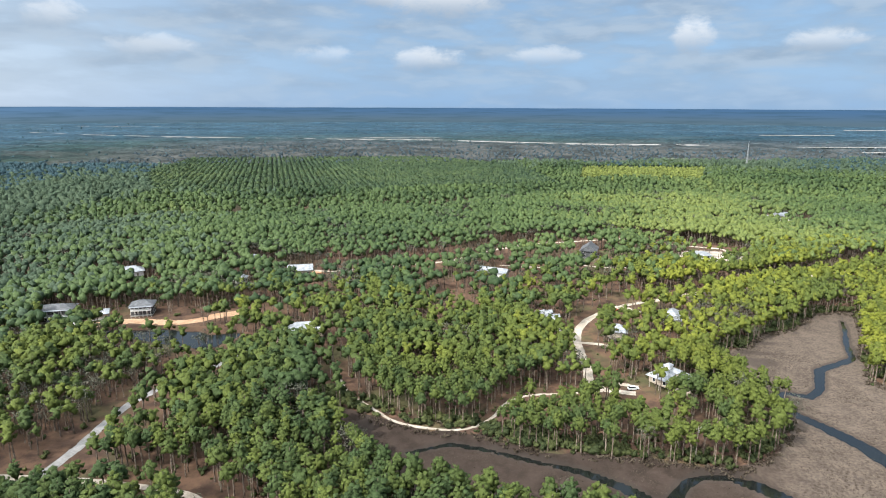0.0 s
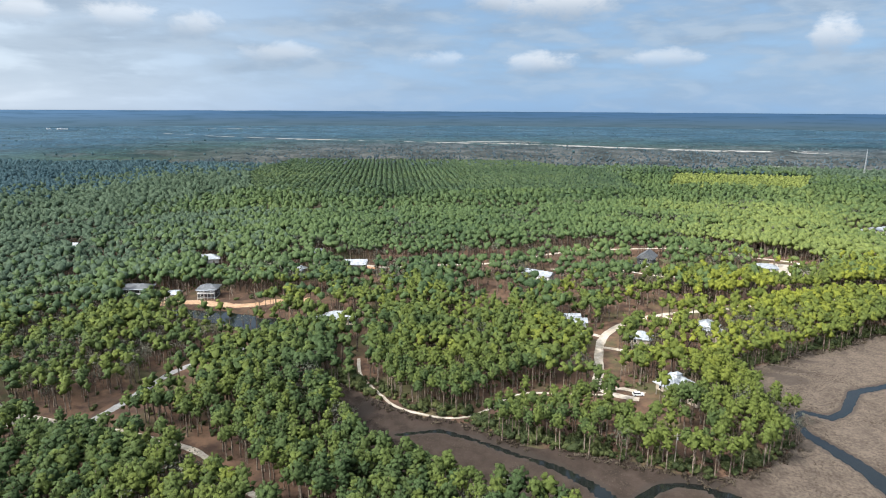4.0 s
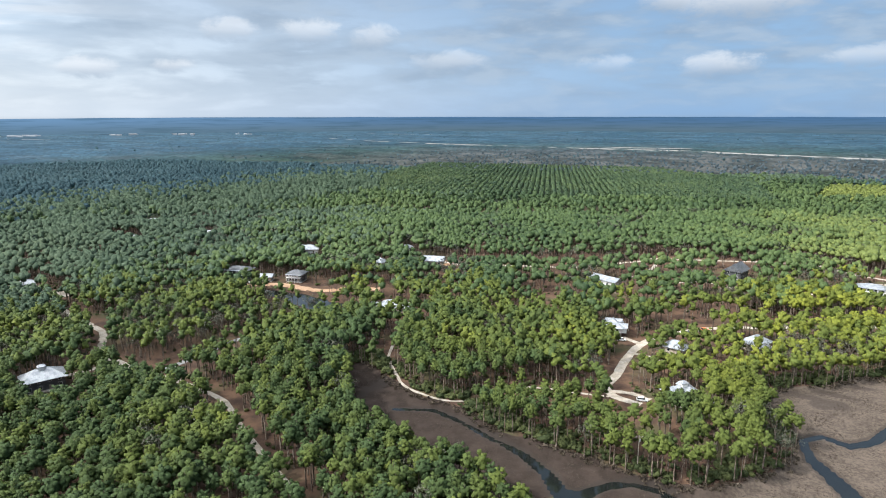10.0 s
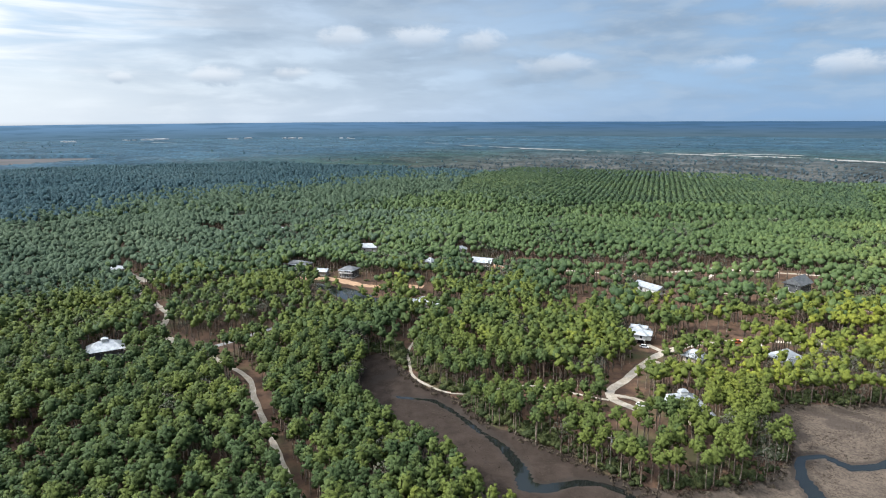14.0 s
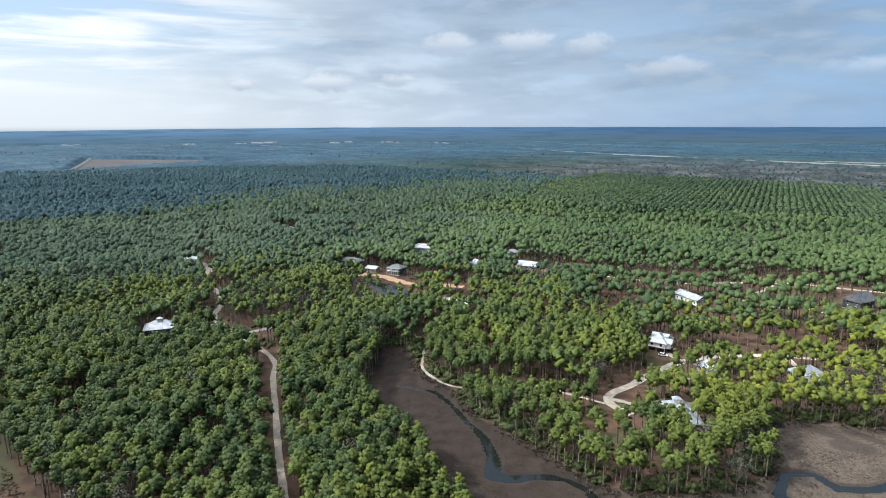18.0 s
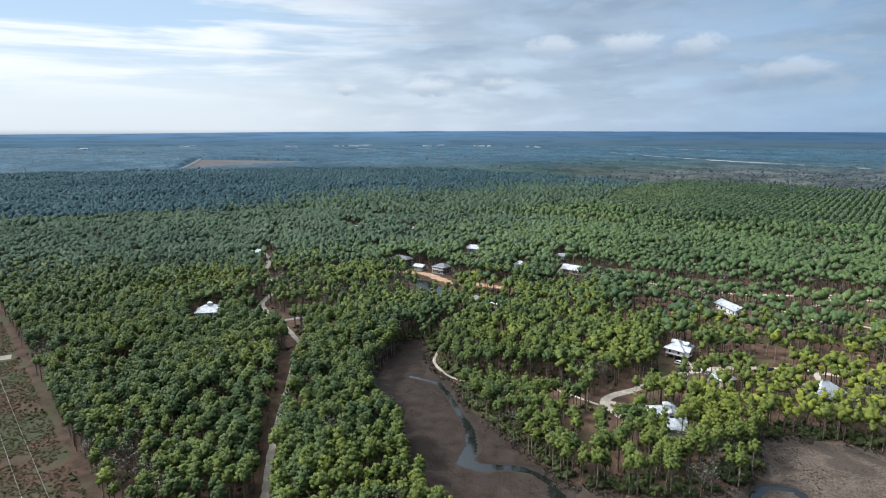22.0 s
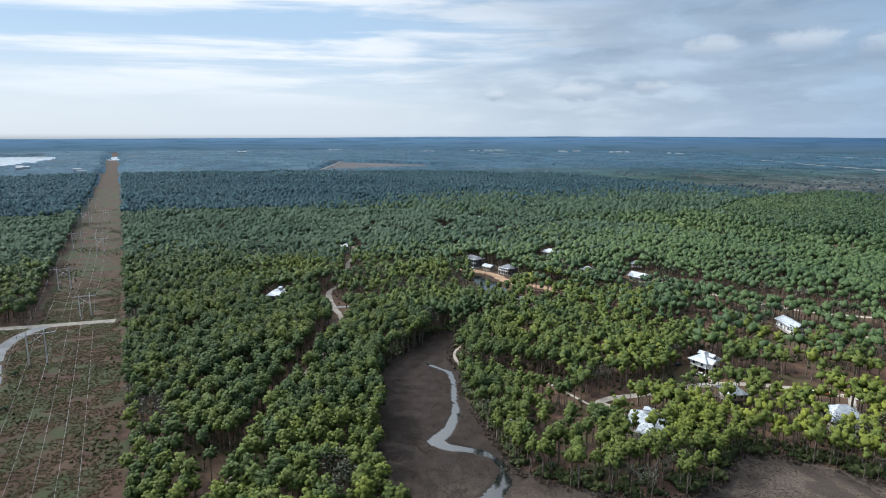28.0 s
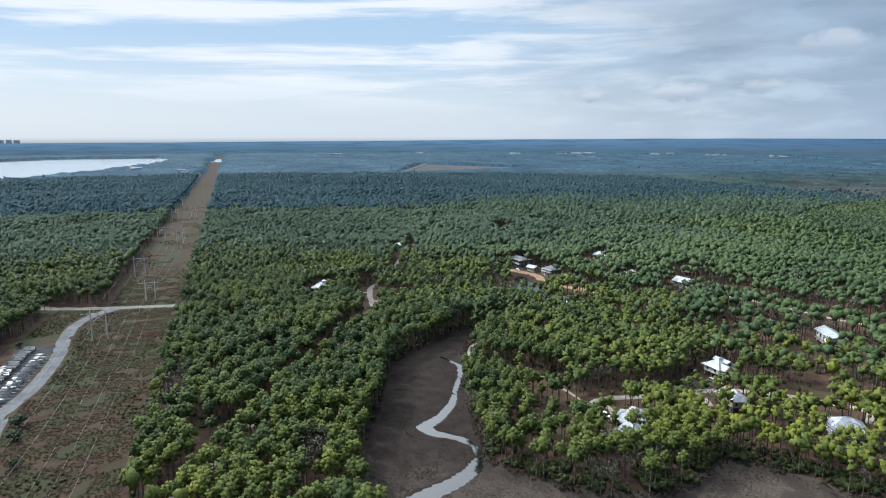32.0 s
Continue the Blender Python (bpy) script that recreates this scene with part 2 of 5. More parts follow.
BRUSH = material("dead_brush", leaves((0.064, 0.050, 0.036), (0.105, 0.086, 0.064), (0.158, 0.135, 0.105), 0.05), 0.9, 0.1, None, through=0.3)
YOUNG = material("young_plantation_leaves", leaves((0.127, 0.155, 0.046), (0.182, 0.218, 0.055), (0.246, 0.264, 0.073), 0.01), 0.8, 0.2, None, through=0.3)
FIELD_GRASS = material("corridor_grass", leaves((0.074, 0.052, 0.034), (0.086, 0.078, 0.040), (0.084, 0.104, 0.040), 0.03), 0.9, 0.1, None, through=0.4)
STUBBLE = material("marsh_stubble", leaves((0.038, 0.031, 0.024), (0.062, 0.050, 0.039), (0.090, 0.073, 0.058), 0.04, 0.35), 0.95, 0.05, None)
BARK = material("pine_bark", two((0.094, 0.068, 0.050), (0.216, 0.180, 0.144), 0.8, fine=0.3, fine_scale=4.0), 0.9, 0.1)
SAND = material("sand_road", two((0.302, 0.266, 0.214), (0.398, 0.360, 0.305), 0.25, fine=0.15, fine_scale=1.6), 0.95, 0.1, (3.0, 0.05))
GRAVEL = material("gravel_road", two((0.198, 0.198, 0.194), (0.279, 0.275, 0.270), 0.12, fine=0.15, fine_scale=1.2), 0.95, 0.15, (3.0, 0.05))
ASPHALT = material("worn_asphalt", two((0.040, 0.041, 0.043), (0.072, 0.072, 0.072), 0.2, fine=0.2, fine_scale=1.5), 0.9, 0.2, (3.0, 0.02))
CLAY = material("orange_clay", two((0.34, 0.215, 0.13), (0.44, 0.30, 0.195), 0.12, fine=0.2, fine_scale=0.9), 0.95, 0.1, (1.5, 0.1))
WATER = material("dark_water", lambda k, co: (0.010, 0.012, 0.011), 0.09, 0.75, (0.6, 0.01))
LAKE = material("lake_water", lambda k, co: (0.16, 0.19, 0.21), 0.22, 1.0)
WHITE_ROOF = material("pale_metal_roof", two((0.225, 0.245, 0.262), (0.375, 0.392, 0.408), 0.45, fine=0.16, fine_scale=2.2), 0.42, 0.5, metal=0.25)
GREY_ROOF = material("grey_metal_roof", two((0.075, 0.080, 0.086), (0.130, 0.136, 0.142), 0.5, fine=0.15, fine_scale=2.0), 0.6, 0.3)
WALL_WHITE = material("white_boarding", two((0.62, 0.62, 0.60), (0.74, 0.74, 0.72), 0.7), 0.7, 0.3)
WALL_DARK = material("dark_boarding", two((0.05, 0.055, 0.06), (0.10, 0.10, 0.10), 0.7), 0.75, 0.3)
WALL_TAN = material("tan_boarding", two((0.33, 0.28, 0.22), (0.44, 0.38, 0.30), 0.7), 0.75, 0.3)
WOOD = material("weathered_wood", two((0.20, 0.17, 0.14), (0.34, 0.31, 0.27), 0.8, fine=0.2, fine_scale=6.0), 0.85, 0.2)
GLASS = material("window_glass", lambda k, co: (0.02, 0.025, 0.03), 0.06, 0.6)
CONCRETE = material("concrete", two((0.40, 0.39, 0.37), (0.52, 0.51, 0.48), 0.6), 0.85, 0.2)
STEEL = material("galvanised_steel", two((0.40, 0.41, 0.42), (0.52, 0.53, 0.54), 1.0), 0.45, 0.5, metal=0.6)
HULL = material("white_hull", two((0.360, 0.360, 0.353), (0.434, 0.428, 0.422), 0.6), 0.35, 0.5)
TARP = material("blue_grey_cover", two((0.144, 0.150, 0.156), (0.252, 0.252, 0.252), 0.6), 0.7, 0.3)
RUBBER = material("tyre_rubber", lambda k, co: (0.02, 0.02, 0.02), 0.8, 0.3)
PALE = material("bare_white_sand", two((0.190, 0.187, 0.177), (0.258, 0.255, 0.245), 0.02), 0.95, 0.1)
TOWN = material("far_pale_walls", two((0.434, 0.441, 0.448), (0.546, 0.546, 0.546), 0.02), 0.8, 0.2)


def ground_colour(k, co):
    """Pine straw, with marsh mud, grass, clay and sand where the plan puts them."""
    def mask(name):
        return k.n("ShaderNodeAttribute", attribute_name=name).outputs["Fac"]
    n_big, n_mid, n_small = k.noise(co, 0.03, 4.0, 0.6), k.noise(co, 0.16, 5.0, 0.65), k.noise(co, 0.9, 4.0, 0.65)
    straw = k.mix(k.ramp(n_mid, 0.35, 0.65), (0.056, 0.036, 0.027), (0.118, 0.072, 0.047))
    straw = k.mix(k.ramp(n_big, 0.50, 0.66, 0.0, 0.8), straw, (0.070, 0.074, 0.034))
    straw = k.mix(k.ramp(n_small, 0.56, 0.72, 0.0, 0.55), straw, (0.036, 0.042, 0.020))
    dark_mud = k.mix(k.ramp(n_mid, 0.32, 0.68), (0.027, 0.020, 0.016), (0.050, 0.037, 0.030))
    pale_mud = k.mix(k.ramp(k.math("ADD", k.math("MULTIPLY", n_mid, 0.4), k.math("MULTIPLY", n_small, 0.6)), 0.36, 0.62), (0.050, 0.040, 0.032), (0.108, 0.087, 0.069))
    mud = k.mix(k.ramp(k.math("ADD", mask("pale"), k.math("MULTIPLY", k.math("SUBTRACT", n_big, 0.5), 0.8)), 0.15, 0.85), dark_mud, pale_mud)
    mud = k.mix(k.ramp(k.noise(co, 2.2, 4.0, 0.7), 0.50, 0.74, 0.0, 0.55), mud, (0.056, 0.044, 0.036))
    mud = k.mix(k.ramp(k.noise(co, 0.11, 6.0, 0.75), 0.60, 0.66, 0.0, 0.55), mud, (0.036, 0.030, 0.027))
    mud = k.mix(k.math("MULTIPLY", k.ramp(k.noise(co, 0.5, 6.0, 0.75), 0.52, 0.70, 0.0, 0.6), k.ramp(mask("pale"), 0.0, 1.0, 0.25, 1.0)), mud, (0.104, 0.088, 0.071))
    mud = k.mix(k.ramp(k.math("ADD", mask("wet"), k.math("MULTIPLY", k.math("SUBTRACT", n_mid, 0.5), 1.4)), 0.35, 0.85, 0.0, 0.75), mud, (0.040, 0.033, 0.028))
    grass = k.mix(k.ramp(n_mid, 0.35, 0.65), (0.078, 0.046, 0.032), (0.118, 0.076, 0.050))
    grass = k.mix(k.ramp(k.noise(co, 0.045, 5.0, 0.65), 0.44, 0.58, 0.0, 0.8), grass, (0.066, 0.086, 0.038))
    grass = k.mix(k.ramp(n_small, 0.55, 0.78, 0.0, 0.4), grass, (0.115, 0.095, 0.062))
    clay = k.mix(k.ramp(n_mid, 0.35, 0.65), (0.32, 0.17, 0.09), (0.42, 0.26, 0.15))
    sandy = k.mix(k.ramp(n_mid, 0.35, 0.65), (0.30, 0.26, 0.21), (0.42, 0.38, 0.33))
    wobble = k.math("MULTIPLY", k.math("SUBTRACT", n_mid, 0.5), 0.9)
    c = straw
    for name, paint in (("clay", clay), ("grass", grass), ("sandy", sandy), ("marsh", mud)):
        c = k.mix(k.ramp(k.math("ADD", mask(name), wobble), 0.35, 0.65), c, paint)
    wood = k.mix(k.ramp(n_big, 0.4, 0.6), (0.022, 0.036, 0.022), (0.036, 0.05, 0.028))
    return k.mix(mask("far"), c, wood)


GROUND = material("ground_cover", ground_colour, 0.95, 0.12, (1.2, 0.12))

# ---- plan ----
rng = np.random.default_rng(7)


def vnoise(x, y, size, seed=0):
    """Smooth value noise from 0 to 1 with cells of that size in metres."""
    def h(i, j):
        v = np.sin(i * 127.1 + j * 311.7 + seed * 74.7) * 43758.5453
        return v - np.floor(v)
    x, y = np.asarray(x, float) / size, np.asarray(y, float) / size
    i, j = np.floor(x), np.floor(y)
    u, v = x - i, y - j
    u, v = u * u * (3 - 2 * u), v * v * (3 - 2 * v)
    return (h(i, j) * (1 - u) + h(i + 1, j) * u) * (1 - v) + (h(i, j + 1) * (1 - u) + h(i + 1, j + 1) * u) * v


def smooth(a, lo, hi):
    u = np.clip((a - lo) / (hi - lo), 0, 1)
    return u * u * (3 - 2 * u)


def line_dist(x, y, line, closed=False):
    """Distance to a line of points; each point may carry a half width, which is then taken off."""
    pts = list(line) + ([line[0]] if closed else [])
    best = np.full(np.shape(x), 1e9)
    for a, b in zip(pts, pts[1:]):
        dx, dy = b[0] - a[0], b[1] - a[1]
        s = np.clip(((x - a[0]) * dx + (y - a[1]) * dy) / (dx * dx + dy * dy), 0, 1)
        d = np.hypot(x - a[0] - s * dx, y - a[1] - s * dy)
        if len(a) > 2:
            d = d - (a[2] + s * (b[2] - a[2]))
        best = np.minimum(best, d)
    return best


def inside(x, y, poly):
    odd = np.zeros(np.shape(x), bool)
    for (ax, ay), (bx, by) in zip(poly, poly[1:] + poly[:1]):
        if ay != by:
            odd ^= ((ay > y) != (by > y)) & (x < (bx - ax) * (y - ay) / (by - ay) + ax)
    return odd


def rounded(line, step=3.0):
    """A line of points drawn as a smooth curve (Catmull-Rom)."""
    p = [np.array(q, float) for q in line]
    p = [2 * p[0] - p[1]] + p + [2 * p[-1] - p[-2]]
    out = []
    for a, b, c, d in zip(p, p[1:], p[2:], p[3:]):
        n = max(2, int(np.hypot(*(c - b)[:2]) / step))
        for s in np.arange(n) / n:
            out.append(0.5 * (2 * b + (c - a) * s + (2 * a - 5 * b + 4 * c - d) * s ** 2 + (3 * b - a - 3 * c + d) * s ** 3))
    return [tuple(q) for q in out] + [tuple(p[-2])]


MARSH = [(-53, 214), (-46, 223), (-33, 215), (-19, 206), (-5, 200.5), (10, 199.5), (19, 195), (34, 187.5), (53, 185), (69, 183), (87, 178.5), (96, 177),
         (108, 183), (121, 195), (130, 207), (133.5, 222), (131, 240), (124, 251), (121, 260), (128, 270), (141, 279), (151, 284), (163, 298), (183, 306),
         (210, 331), (235, 337), (222, 309), (215, 298), (192, 264), (182, 240), (205, 236), (330, 260), (360, 120), (230, 112), (160, 124), (131, 133), (106, 130),
         (80, 134), (57, 140), (33, 149), (5, 156), (-7, 160), (-22, 173), (-38, 193)]
CREEKS = [  # x, y, half width
    [(-12, 190, .6), (3, 196, .7), (17, 192, .8), (31, 185.5, 1.0), (40, 182, 1.1), (47, 178.5, 1.5), (57, 171, 1.8), (64, 162, 2.7), (70, 164, 2.0), (77, 173, 1.5), (84, 177, .9),
     (93, 176.5, 1.6), (100, 171, 2.4), (106, 163, 2.8), (112, 150, 3.2), (117, 141, 3.4), (128, 139, 3.5), (143, 146, 3.6), (154, 150, 3.6)],
    [(222, 325, .6), (217, 315, .8), (203, 291, 1.0), (195, 273, 1.4), (171, 260, 1.7), (160, 241, 1.5), (151, 233, 1.3), (143, 237, 1.2), (136, 231, 1.1), (137, 219, 1.6),
     (143, 207, 2.6), (148, 196, 2.8), (151, 180, 3.2), (155, 152, 3.8), (168, 140, 4.2), (200, 142, 5.0), (250, 160, 6.0), (330, 180, 8.0)],
]
# dark wet mud: x, y, half sizes
WET = [(161, 194, 6, 3), (78, 160, 7, 4), (130, 236, 4, 9), (148, 268, 8, 7), (158, 278, 8, 1.6), (130, 250, 7, 5), (140, 272, 8, 4), (150, 279, 10, 3), (165, 292, 8, 3), (133, 232, 3, 10), (-30, 205, 5, 12), (-12, 175, 10, 5), (60, 150, 14, 3)]
POND = [(-178, 305, 2), (-163, 300, 7), (-146, 299, 9), (-130, 294, 10), (-118, 290, 9), (-110, 298, 5)]
TRACK = rounded([(-345, 246), (-300, 238), (-264, 219), (-212, 204), (-196, 198.5), (-172, 180), (-152, 174), (-125, 171), (-104, 169.5), (-78, 164.5), (-60, 153), (-37, 140),
                 (-4, 121), (22, 107), (55, 91), (78, 81), (104, 66), (140, 56), (220, 52), (420, 70)])
PAVED = rounded([(-127, 171), (-125, 187), (-124, 208), (-122, 224), (-114, 240), (-100, 262), (-92, 285)])
LOOP = rounded([(330, 452), (240, 405), (200, 390), (163, 373.5), (129, 357), (105, 345.5), (80, 322), (69, 298), (66, 275), (65, 257), (63, 244), (68, 235.5), (79, 232)])
TRAIL = rounded([(66, 234), (50, 232), (34, 230), (25, 223), (18, 211), (9, 203.3), (-5, 203.6), (-17, 208.5), (-29, 220.5), (-40, 235), (-46, 252)])
UPPER = rounded([(48, 504), (98, 517), (144, 530), (171, 533), (190, 513), (219, 500), (230, 493), (226, 461), (213, 452), (190, 450)])
FLANE = rounded([(42, 440), (74, 434), (94, 444), (127, 434), (187, 450)])
MIDLANE = rounded([(-104, 426), (-78, 421), (-54, 430), (-33, 437), (-8, 446), (11, 458), (38, 486), (68, 507)])
BANK = rounded([(-203, 299), (-186, 310), (-171, 316), (-142, 315), (-122, 328), (-104, 335)])
STORAGE_ROAD = rounded([(420, 34), (240, 20), (150, 12), (70, 5), (12, -5), (-16, -3), (-60, -5), (-90, -10), (-118, -12), (-143, -6), (-156, 3)])
CROSS_ROAD = rounded([(-175, -60), (-163, -30), (-157, 3), (-153, 40)])
DRIVES = [rounded([(67, 288), (74, 287), (82, 284)]), rounded([(66, 240), (74, 241), (82, 238)]), rounded([(-152, 174), (-158, 160), (-161, 152)]), rounded([(70, 302), (64, 306), (60, 309)]),
          rounded([(105, 345), (110, 338), (113, 334)]), rounded([(55, 462), (57, 480), (56, 502)])]
ROADS = [(TRACK, 1.7), (PAVED, 4.6), (LOOP, 3.6), (TRAIL, .8), (UPPER, 5.0), (FLANE, 2.0), (MIDLANE, 4.0), (BANK, 7.0), (STORAGE_ROAD, 5.0), (CROSS_ROAD, 3.6)] + [(d, 1.5) for d in DRIVES]
ROADS += [([(a + 1, b - 4) for a, b in TRAIL[3:]], 1.6), ([(a + 2, b - 8) for a, b in TRAIL[3:]], 1.6)]      # trees kept off below the footpath so the camera sees it
ROADS += [([(a + 2, b - 4) for a, b in TRACK if -160 < a < -20], 2.2), ([(a + 3, b - 5) for a, b in PAVED if b < 216], 3.0)]
ROADS += [([(a + 1, b - 10) for a, b in line], 4.0) for line in (UPPER, MIDLANE, FLANE)] + [([(a + 3, b - 6) for a, b in LOOP], 3.0)]      # trees kept off south of the lanes and loop so they show from the camera
# bare or thinly wooded ground: x, y, half sizes, share of trees left, what lies there
OPENINGS = [(-6, 300, 9, 16, .25, ""), (2, 345, 18, 25, .35, ""), (-398, 372, 22, 14, .05, "clay"), (-104, 414, 22, 10, .15, "clay"), (345, 612, 34, 28, .2, "sandy"),
            (115, 470, 60, 20, .35, "grass"), (20, 395, 60, 22, .5, ""), (210, 470, 26, 20, .3, "sandy"), (-160, 328, 50, 9, .3, ""), (-114, 200, 9, 30, .3, ""), (-135, 272, 40, 10, .3, ""), (-290, 238, 10, 8, .0, "sandy"),
            (-215, 212, 9, 9, .2, ""), (-132, 186, 8, 14, .3, ""), (-146, 134, 10, 8, .3, ""), (-136, 142, 8, 6, .4, ""), (95, 200, 22, 12, .7, ""), (72, 217, 14, 13, .65, ""), (38, 218, 16, 8, .6, ""), (74, 268, 7, 12, .25, ""), (-60, 290, 20, 12, .3, ""),
            (58, 305, 12, 11, .1, ""), (60, 352, 50, 9, .2, ""), (-38, 175, 8, 6, .3, ""), (-5, 250, 10, 14, .8, ""), (-60, 150, 8, 8, .2, ""), (-400, 300, 60, 40, .75, ""),
            (80, 455, 130, 50, .62, ""), (-40, 440, 90, 45, .72, ""), (10, 330, 22, 40, .6, ""), (60, 372, 90, 14, .45, ""), (-150, 165, 40, 10, .6, ""),
            (-45, 255, 18, 18, .65, ""), (100, 280, 20, 14, .4, ""), (-70, 320, 50, 24, .6, ""), (-104, 160, 36, 6, .35, ""), (-68, 150, 24, 7, .45, ""), (-98, 200, 13, 30, .7, ""), (-142, 178, 20, 7, .4, ""),
            (-146, 280, 26, 14, .25, ""), (-120, 268, 26, 12, .3, ""), (20, 84, 22, 8, .8, ""), (58, 78, 16, 8, .25, ""), (-10, 108, 22, 8, .85, ""), (-40, 128, 20, 8, .8, ""), (-138, 160, 24, 7, .4, ""), (70, 234, 8, 6, .3, ""), (105, 227, 10, 9, .3, ""), (132, 347, 34, 8, .2, ""), (92, 322, 16, 10, .25, "")]


def corridor_edge(x):
    return 52.0 + 0.053 * x


def in_corridor(x, y, grow=0.0):
    e = corridor_edge(x)
    south = np.where(x > -158, -34.0, e - 47)
    return (y < e + grow) & (y > south - grow)


def base_height(x, y):
    wob = (vnoise(x, y, 5, 3) - 0.5) * 3.0
    d = line_dist(x, y, MARSH, True) * np.where(inside(x, y, MARSH), 1, -1) + wob
    z = 1.5 - 1.5 * smooth(d, -1.0, 4.0) + (vnoise(x, y, 40, 1) - 0.5) * 0.5 * smooth(-d, 2, 20) + (vnoise(x, y, 4, 9) - 0.5) * 0.14
    return z, d


def full_height(x, y):
    z, d = base_height(x, y)
    for c in CREEKS:
        w0 = line_dist(x, y, c) + (vnoise(x, y, 4, 5) - 0.5) * 0.8
        cut = smooth(w0, 0.9, -0.9)
        z = z * (1 - cut) - 1.0 * cut
    p = line_dist(x, y, POND) + (vnoise(x, y, 8, 6) - 0.5) * 3
    cut = smooth(p, 3.0, -2.0)
    return z * (1 - cut) - 0.9 * cut, d


def height(x, y):
    return float(full_height(np.array([float(x)]), np.array([float(y)]))[0][0])


# ---- mesh helpers ----
def mesh_from(name, v, f, mats, slots=None, attrs=(), normals=None):
    me = bpy.data.meshes.new(name)
    v, f = np.asarray(v, np.float32), np.asarray(f, np.int32)
    me.vertices.add(len(v))
    me.vertices.foreach_set("co", v.ravel())
    me.loops.add(f.size)
    me.loops.foreach_set("vertex_index", f.ravel())
    me.polygons.add(len(f))
    me.polygons.foreach_set("loop_start", np.arange(0, f.size, f.shape[1], dtype=np.int32))
    for m in mats:
        me.materials.append(m)
    if slots is not None:
        me.polygons.foreach_set("material_index", np.asarray(slots, np.int32))
    for key, values in dict(attrs).items():
        me.attributes.new(key, "FLOAT", "POINT").data.foreach_set("value", np.asarray(values, np.float32))
    me.update(calc_edges=True)
    if normals is not None:
        me.attributes.new("custom_normal", "FLOAT_VECTOR", "POINT").data.foreach_set("vector", np.asarray(normals, np.float32).ravel())
    return me


def part(name, bm, mat, parent=None, label=""):
    me = bpy.data.meshes.new(name)
    bm.to_mesh(me)
    bm.free()
    me.materials.append(mat)
    ob = new(name, me)
    ob.parent = parent
    return tagged(ob, label)


def box(bm, x, y, z, sx, sy, sz, rot=0.0):
    """A box with its base at z."""
    m = pose(x, y, z + sz / 2, 0, 0, rot) @ Matrix.Diagonal((sx, sy, sz, 1))
    return bmesh.ops.create_cube(bm, size=1, matrix=m)


def rod(bm, a, b, r0, r1=None, sides=6):
    a, b = Vector(a), Vector(b)
    d = b - a
    m = Matrix.Translation((a + b) / 2) @ d.to_track_quat("Z", "Y").to_matrix().to_4x4()
    bmesh.ops.create_cone(bm, cap_ends=True, segments=sides, radius1=r0, radius2=r0 if r1 is None else r1, depth=d.length, matrix=m)


def ribbon(name, line, half, mat, label, lift=0.06, wave=0.35):
    """A road laid on the ground, with ragged edges and a slight crown."""
    p = np.array(line, float)[:, :2]
    t = np.gradient(p, axis=0)
    t /= np.linalg.norm(t, axis=1)[:, None]
    nrm = np.stack([-t[:, 1], t[:, 0]], 1)
    cols = []
    for k in (-1.0, -0.6, 0.0, 0.6, 1.0):
        jit = (vnoise(p[:, 0] + 31 * k, p[:, 1], 5, 4) - 0.5) * 2 * wave * abs(k)
        q = p + nrm * (half * k + jit * np.sign(k))[:, None]
        z = full_height(q[:, 0], q[:, 1])[0] + lift * (1.4 - abs(k) * 1.3)
        cols.append(np.column_stack([q, np.maximum(z, 0.15)]))
    v = np.stack(cols, 1).reshape(-1, 3)
    n = len(p)
    f = [(i * 5 + j, i * 5 + j + 1, i * 5 + j + 6, i * 5 + j + 5) for i in range(n - 1) for j in range(4)]
    ob = new(name, mesh_from(name, v, [tuple(reversed(q)) for q in f], [mat]))
    for pl in ob.data.polygons:
        pl.use_smooth = True
    return tagged(ob, label, "road", kind="structure")


# ---- ground ----
def stops(fine_lo, fine_hi, fine, mid_lo, mid_hi, mid, out_lo, out_hi):
    a = list(np.arange(fine_lo, fine_hi, fine)) + list(np.arange(mid_lo, fine_lo, mid)) + list(np.arange(fine_hi, mid_hi, mid))
    s, q = mid, mid_hi
    while q < out_hi:
        a.append(q)
        s *= 1.22
        q += s
    s, q = mid, mid_lo
    while q > out_lo:
        s *= 1.22
        q -= s
        a.append(q)
    return np.array(sorted(set(a + [out_hi])))


gx, gy = stops(-60, 240, 1.6, -480, 420, 4.5, -4600, 4600), stops(112, 345, 1.6, -100, 620, 4.5, -4600, 4600)
X, Y = np.meshgrid(gx, gy)
x, y = X.ravel(), Y.ravel()
z, md = full_height(x, y)
open_ground = {"clay": np.zeros_like(x), "grass": np.zeros_like(x), "sandy": np.zeros_like(x)}
for cx, cy, rx, ry, left_trees, what in OPENINGS:
    if what:
        open_ground[what] = np.maximum(open_ground[what], smooth(np.hypot((x - cx) / rx, (y - cy) / ry), 1.25, 0.75))
open_ground["grass"] = np.maximum(open_ground["grass"], in_corridor(x, y) * (1 - .75 * smooth(-x, 650, 1500)))
open_ground["sandy"] = np.maximum(open_ground["sandy"], smooth(line_dist(x, y, [(-80, -18), (0, -16), (30, -12)]), 13, 8) * 0.05)
wet = np.zeros_like(x)
for wx, wy, rx, ry in WET:
    wet = np.maximum(wet, 0.8 * smooth(np.hypot((x - wx) / rx, (y - wy) / ry) + (vnoise(x, y, 5, 19) - .5) * .8, 1.1, .5))
for c in CREEKS:
    wet = np.maximum(wet, smooth(line_dist(x, y, c), 3.2, 0.2))
far_mask = smooth(np.hypot(x - 100, y - 100), 600, 760) * ~in_corridor(x, y)
nx = len(gx)
